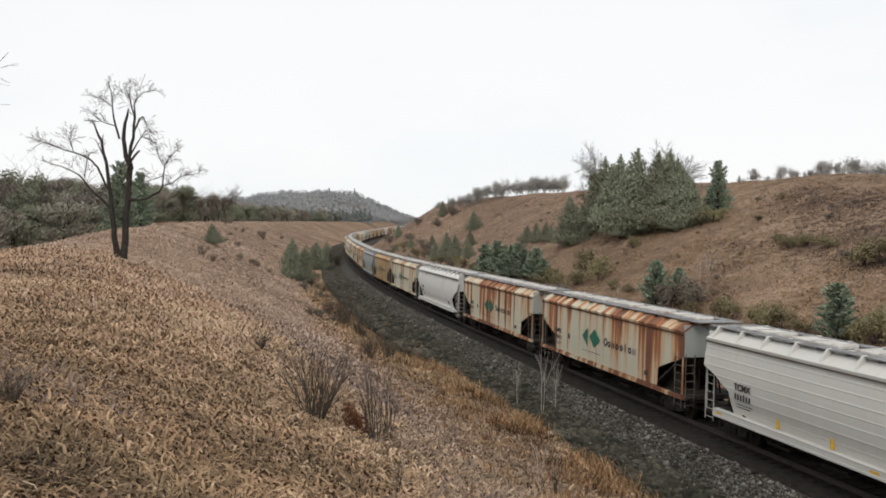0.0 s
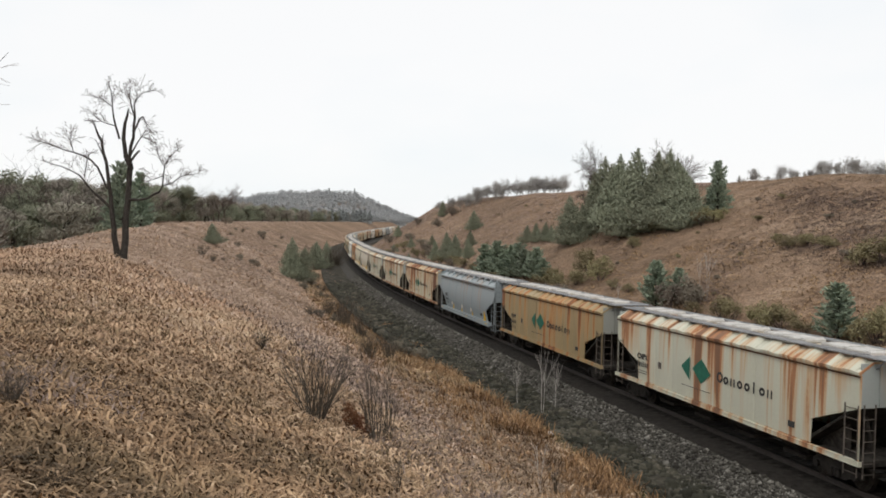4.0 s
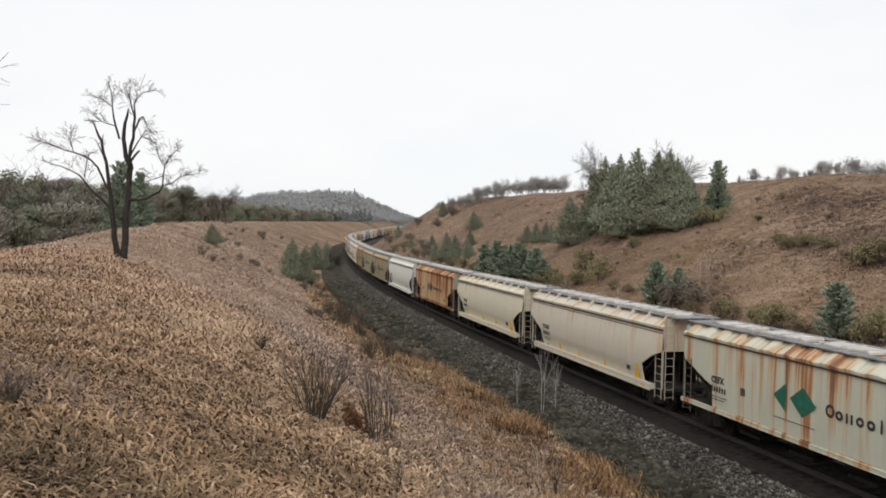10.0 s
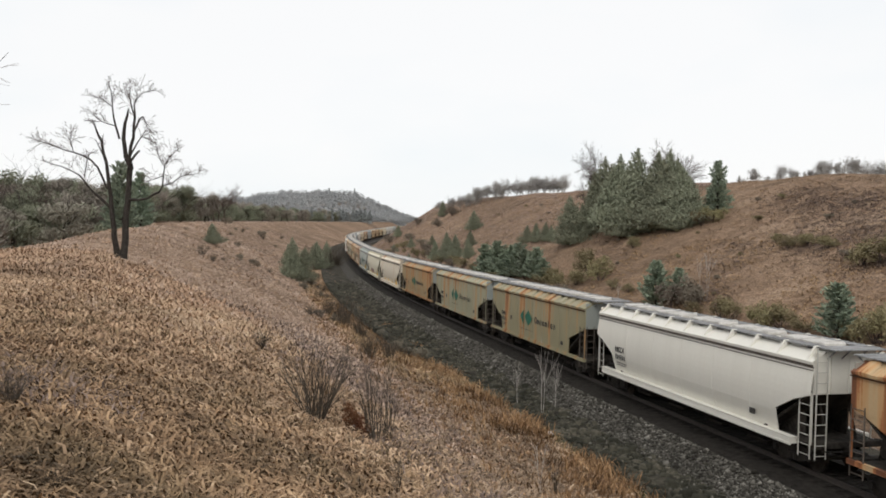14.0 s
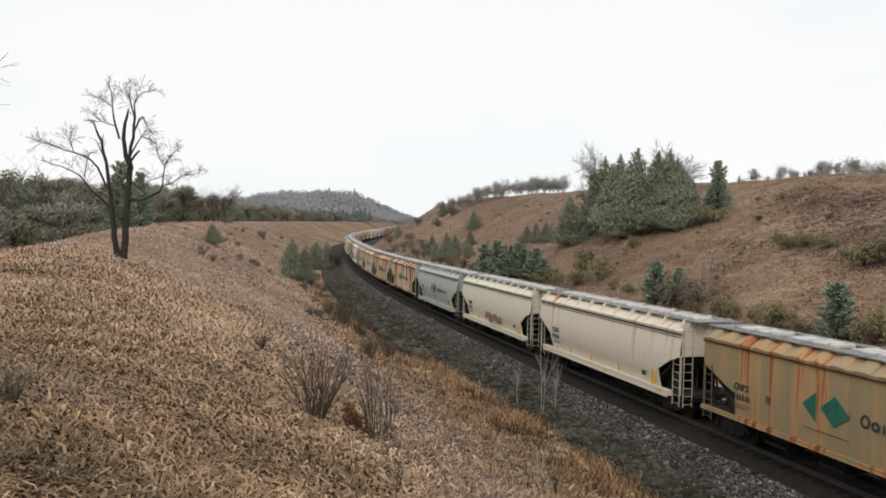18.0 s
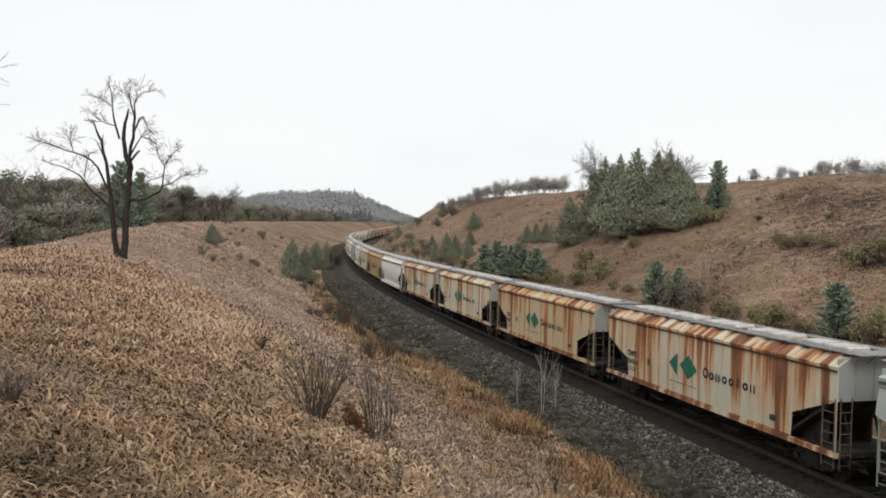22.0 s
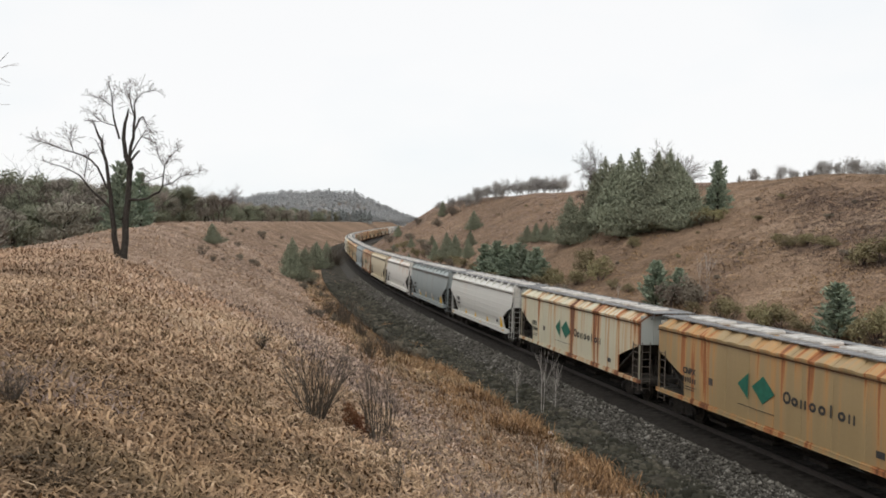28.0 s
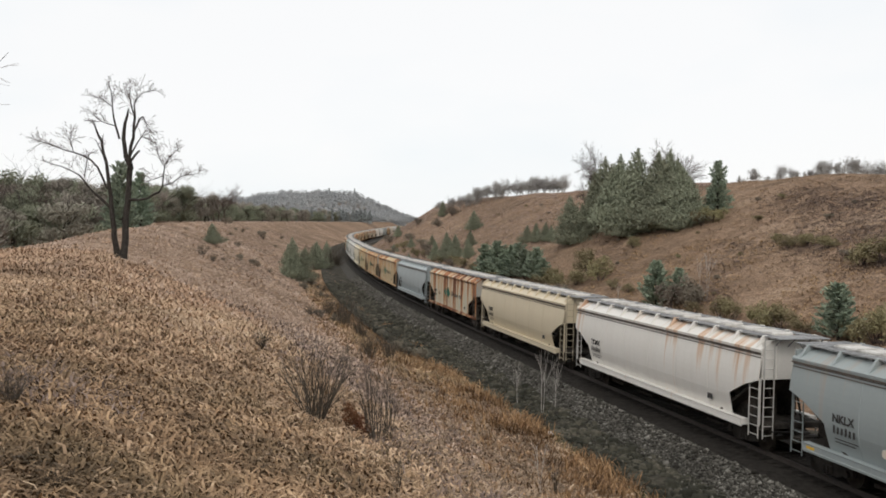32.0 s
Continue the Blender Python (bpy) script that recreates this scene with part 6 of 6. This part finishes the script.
def sow():
    rng = np.random.default_rng(77)
    # the near bank
    n = 52000
    d = 5.0 * np.exp(rng.random(n) ** 0.85 * math.log(34.0))
    b = rng.uniform(-0.66, 0.34, n)
    x, y = b * d, d
    s, u = plan(x, y)
    k = (u > 7.3 + 0.6 * np.sin(s * 1.1) + 0.5 * np.sin(s * 2.9)) & (u < 50)
    x, y, d, u = x[k], y[k], d[k], u[k]
    edge = np.where(s[k] < 50, np.interp(s[k], LIP_S, LIP_U), 60.0)
    side = (u < edge) & (u > 12.5 + rng.normal(size=len(u)) * 0.9) & (d > 21) & (rng.random(len(x)) < np.clip((d - 21) / 5, 0, 0.93))
    dark = ~side & (d < 45) & (rng.random(len(x)) < np.maximum(np.clip((25 - d) / 14, 0.0, 0.92), np.clip((18.5 - u) / 4, 0, 0.95)))
    foot = 17.2 + rng.normal(size=len(u)) * 1.2
    for nm, pick, mat, blades, joints, sd in (("dead_grass", (d < 30) & ~dark & ~side, M_GRASS, 7, 3, 2), ("matted_grass", dark & (u >= foot), M_MAT, 7, 3, 12), ("foot_grass", dark & (u < foot), M_FOOT, 7, 3, 18), ("bank_top_grass", (d >= 30) & ~dark & ~side, M_GRASS, 5, 2, 13), ("bank_side_grass", side, M_SLOPE, 6, 2, 17)):
        q = d[pick]
        grass(nm, x[pick], y[pick], (0.7 if nm == "bank_side_grass" else 1.0) * (0.17 + 0.0046 * q + rng.random(len(q)) * 0.15), (0.7 if nm == "bank_side_grass" else 1.0) * (0.020 + 0.0011 * q), blades, mat, "matted tan and brown dead grass on the bank", 1.7 if nm == "bank_side_grass" else 1.35, sd, joints, 1.3)
    # grey withered weeds in patches
    X, Y = [], []
    for cx, cy, r, m in ((-6.6, 12.6, 1.0, 300), (-1.9, 28.5, 2.2, 420), (-0.6, 19.5, 1.6, 300), (-3.9, 29.0, 1.8, 360), (-8.0, 41.0, 3.2, 260), (-4.8, 36.0, 2.4, 340), (0.9, 15.0, 1.0, 300)):
        X.append(cx + rng.normal(size=m) * r * 0.7), Y.append(cy + rng.normal(size=m) * r)
    X, Y = np.concatenate(X), np.concatenate(Y)
    s, u = plan(X, Y)
    X, Y = X[u > 8.6], Y[u > 8.6]
    grass("withered_weeds", X, Y, 0.20 + rng.random(len(X)) * 0.16, 0.018 + 0.0007 * Y, 7, M_LILAC, "grey withered weeds in patches on the bank", 1.1, 14, 3, 1.3)
    # both banks farther off
    n = 30000
    s = 20 + 260 * rng.random(n) ** 1.5
    u = np.where(rng.random(n) < 0.35, rng.uniform(8, 40, n), -rng.uniform(8, 46, n))
    x, y, h = rail_at(s, u)
    w = 0.30 + rng.random(n) * 0.25
    grass("bank_grass", x[u < 0], y[u < 0], w[u < 0], 0.075 + 0 * x[u < 0], 5, M_BANK, "rough brown grass on the far bank", 1.7, 3)
    # farther along, tufts in tones that have the haze painted in
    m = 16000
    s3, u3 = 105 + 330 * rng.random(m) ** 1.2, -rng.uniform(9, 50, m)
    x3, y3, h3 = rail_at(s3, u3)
    grass("pale_bank_grass", x3, y3, 0.35 + rng.random(m) * 0.25, 0.15 + 0 * x3, 4, M_HAZEBANK, "pinkish-tan grass on the far part of the bank, haze in its pale colour", 1.7, 36)
    n2 = 9000
    s2, u2 = rng.uniform(85, 420, n2), rng.uniform(9, 62, n2)
    x2, y2, h2 = rail_at(s2, u2)
    grass("crest_grass", x2, y2, 0.30 + rng.random(n2) * 0.25, 0.13 + 0 * x2, 4, M_SLOPE, "pale tan grass on the slope and crest", 1.6, 16)
    grass("slope_grass", x[u > 0], y[u > 0], w[u > 0] * 0.8, 0.07 + 0 * x[u > 0], 4, M_SLOPE, "pale tan grass on the slope beyond the crest", 1.6, 6)
    # tawny grass on the lower part of the far bank
    n = 4200
    s, u = rng.uniform(34, 84, n), -rng.uniform(10, 26, n)
    keep = np.sin(s * 0.23 + np.sin(u * 0.4)) + np.sin(s * 0.61 + u * 0.35) > rng.normal(size=n) * 0.5 - 0.3
    x3, y3, h3 = rail_at(s[keep], u[keep])
    grass("tawny_grass", x3, y3, 0.28 + rng.random(len(x3)) * 0.22, 0.06 + 0 * x3, 5, M_TAWNY, "tawny dead grass on the lower far bank", 1.6, 38)
    # dark heath in patches on the far bank
    X, Y = [], []
    for cx, cy, r, m in ((36.7, 81.7, 3.2, 900), (38.5, 74.0, 2.4, 500), (34.5, 64.0, 5.0, 1300), (31.0, 60.0, 4.0, 700), (36.0, 76.0, 4.5, 700), (33.5, 62.0, 2.2, 520), (31.5, 56.0, 1.8, 420), (30.0, 68.5, 2.0, 380), (27.0, 74.0, 1.6, 260), (24.0, 70.0, 1.8, 260), (21.0, 64.5, 1.5, 300), (20.0, 96.0, 2.5, 300), (14.0, 130.0, 4.0, 400), (2.0, 170.0, 5.0, 500)):
        X.append(cx + rng.normal(size=m) * r * 0.55), Y.append(cy + rng.normal(size=m) * r * 1.5)
    X, Y = np.concatenate(X), np.concatenate(Y)
    s, u = plan(X, Y)
    X, Y = X[u < -9], Y[u < -9]
    grass("heath", X, Y, 0.25 + rng.random(len(X)) * 0.25, 0.05 + 0 * X, 5, M_HEATH, "dark withered heath in patches on the far bank", 1.6, 27)
    # golden stalks at the foot of the near bank
    n = 6200
    s = 6 + 90 * rng.random(n) ** 1.4
    u = 7.2 + np.abs(rng.normal(size=n)) * 2.3 + 0.8 * np.sin(s * 0.5) + 0.5 * np.sin(s * 1.7)
    keep = np.sin(s * 0.9 + 2.0 * np.sin(u * 0.8)) + 0.8 * np.sin(s * 2.3 + 1.0) > -0.1 + rng.normal(size=n) * 0.3
    s, u = s[keep], u[keep]
    n = len(s)
    x, y, h = rail_at(s, u)
    grass("golden_grass", x, y, 0.28 + rng.random(n) * 0.5, 0.03 + 0 * x, 7, M_GOLD, "tall golden dry grass along the ditch", 0.62, 4, 3, 0.7)
    # russet short grass above the ditch
    n = 5200
    s = 8 + 60 * rng.random(n) ** 1.2
    u = 7.6 + 7.0 * rng.random(n) ** 1.3
    x, y, h = rail_at(s, u)
    grass("russet_grass", x, y, 0.18 + rng.random(n) * 0.2, 0.034 + 0 * x, 6, M_GOLD, "short russet dead grass on the foot of the bank", 1.2, 37, 3, 1.1)
    # rough grass in the ditch under the slope
    n = 6500
    s, u = 36 + 140 * rng.random(n), rng.uniform(6.4, 12.4, n)
    keep = u > 7.6 + 0.7 * np.sin(s * 0.7) + 0.6 * np.sin(s * 1.9) + rng.normal(size=n) * 0.4
    x, y, h = rail_at(s[keep], u[keep])
    grass("ditch_grass", x, y, 0.30 + rng.random(len(x)) * 0.35, 0.05 + 0 * x, 6, M_MAT, "rough brown grass in the ditch under the slope", 0.95, 26, 2)
    # weeds in the ballast
    n = 6500
    s = 12 + 80 * rng.random(n) ** 1.3
    u = rng.uniform(4.2, 8.0, n)
    x, y, h = rail_at(s, u)
    grass("green_weeds", x, y, 0.12 + rng.random(n) ** 2 * 0.28, 0.03 + 0 * x, 5, M_WEED, "small green weeds in the ballast edge", 0.8, 5)
    n = 6000
    s = 10 + 90 * rng.random(n) ** 1.2
    u = 4.3 + 3.8 * rng.random(n) ** 0.7
    keep = np.sin(s * 1.3 + 2 * np.sin(u * 1.1)) + np.sin(s * 0.47 + u) > -0.5
    x, y, h = rail_at(s[keep], u[keep])
    grass("dead_weeds", x, y, 0.14 + rng.random(len(x)) * 0.22, 0.03 + 0 * x, 6, M_MAT, "dead brown weeds in the dark soil beside the ballast", 1.0, 25, 3, 1.0)


sow()
motions()
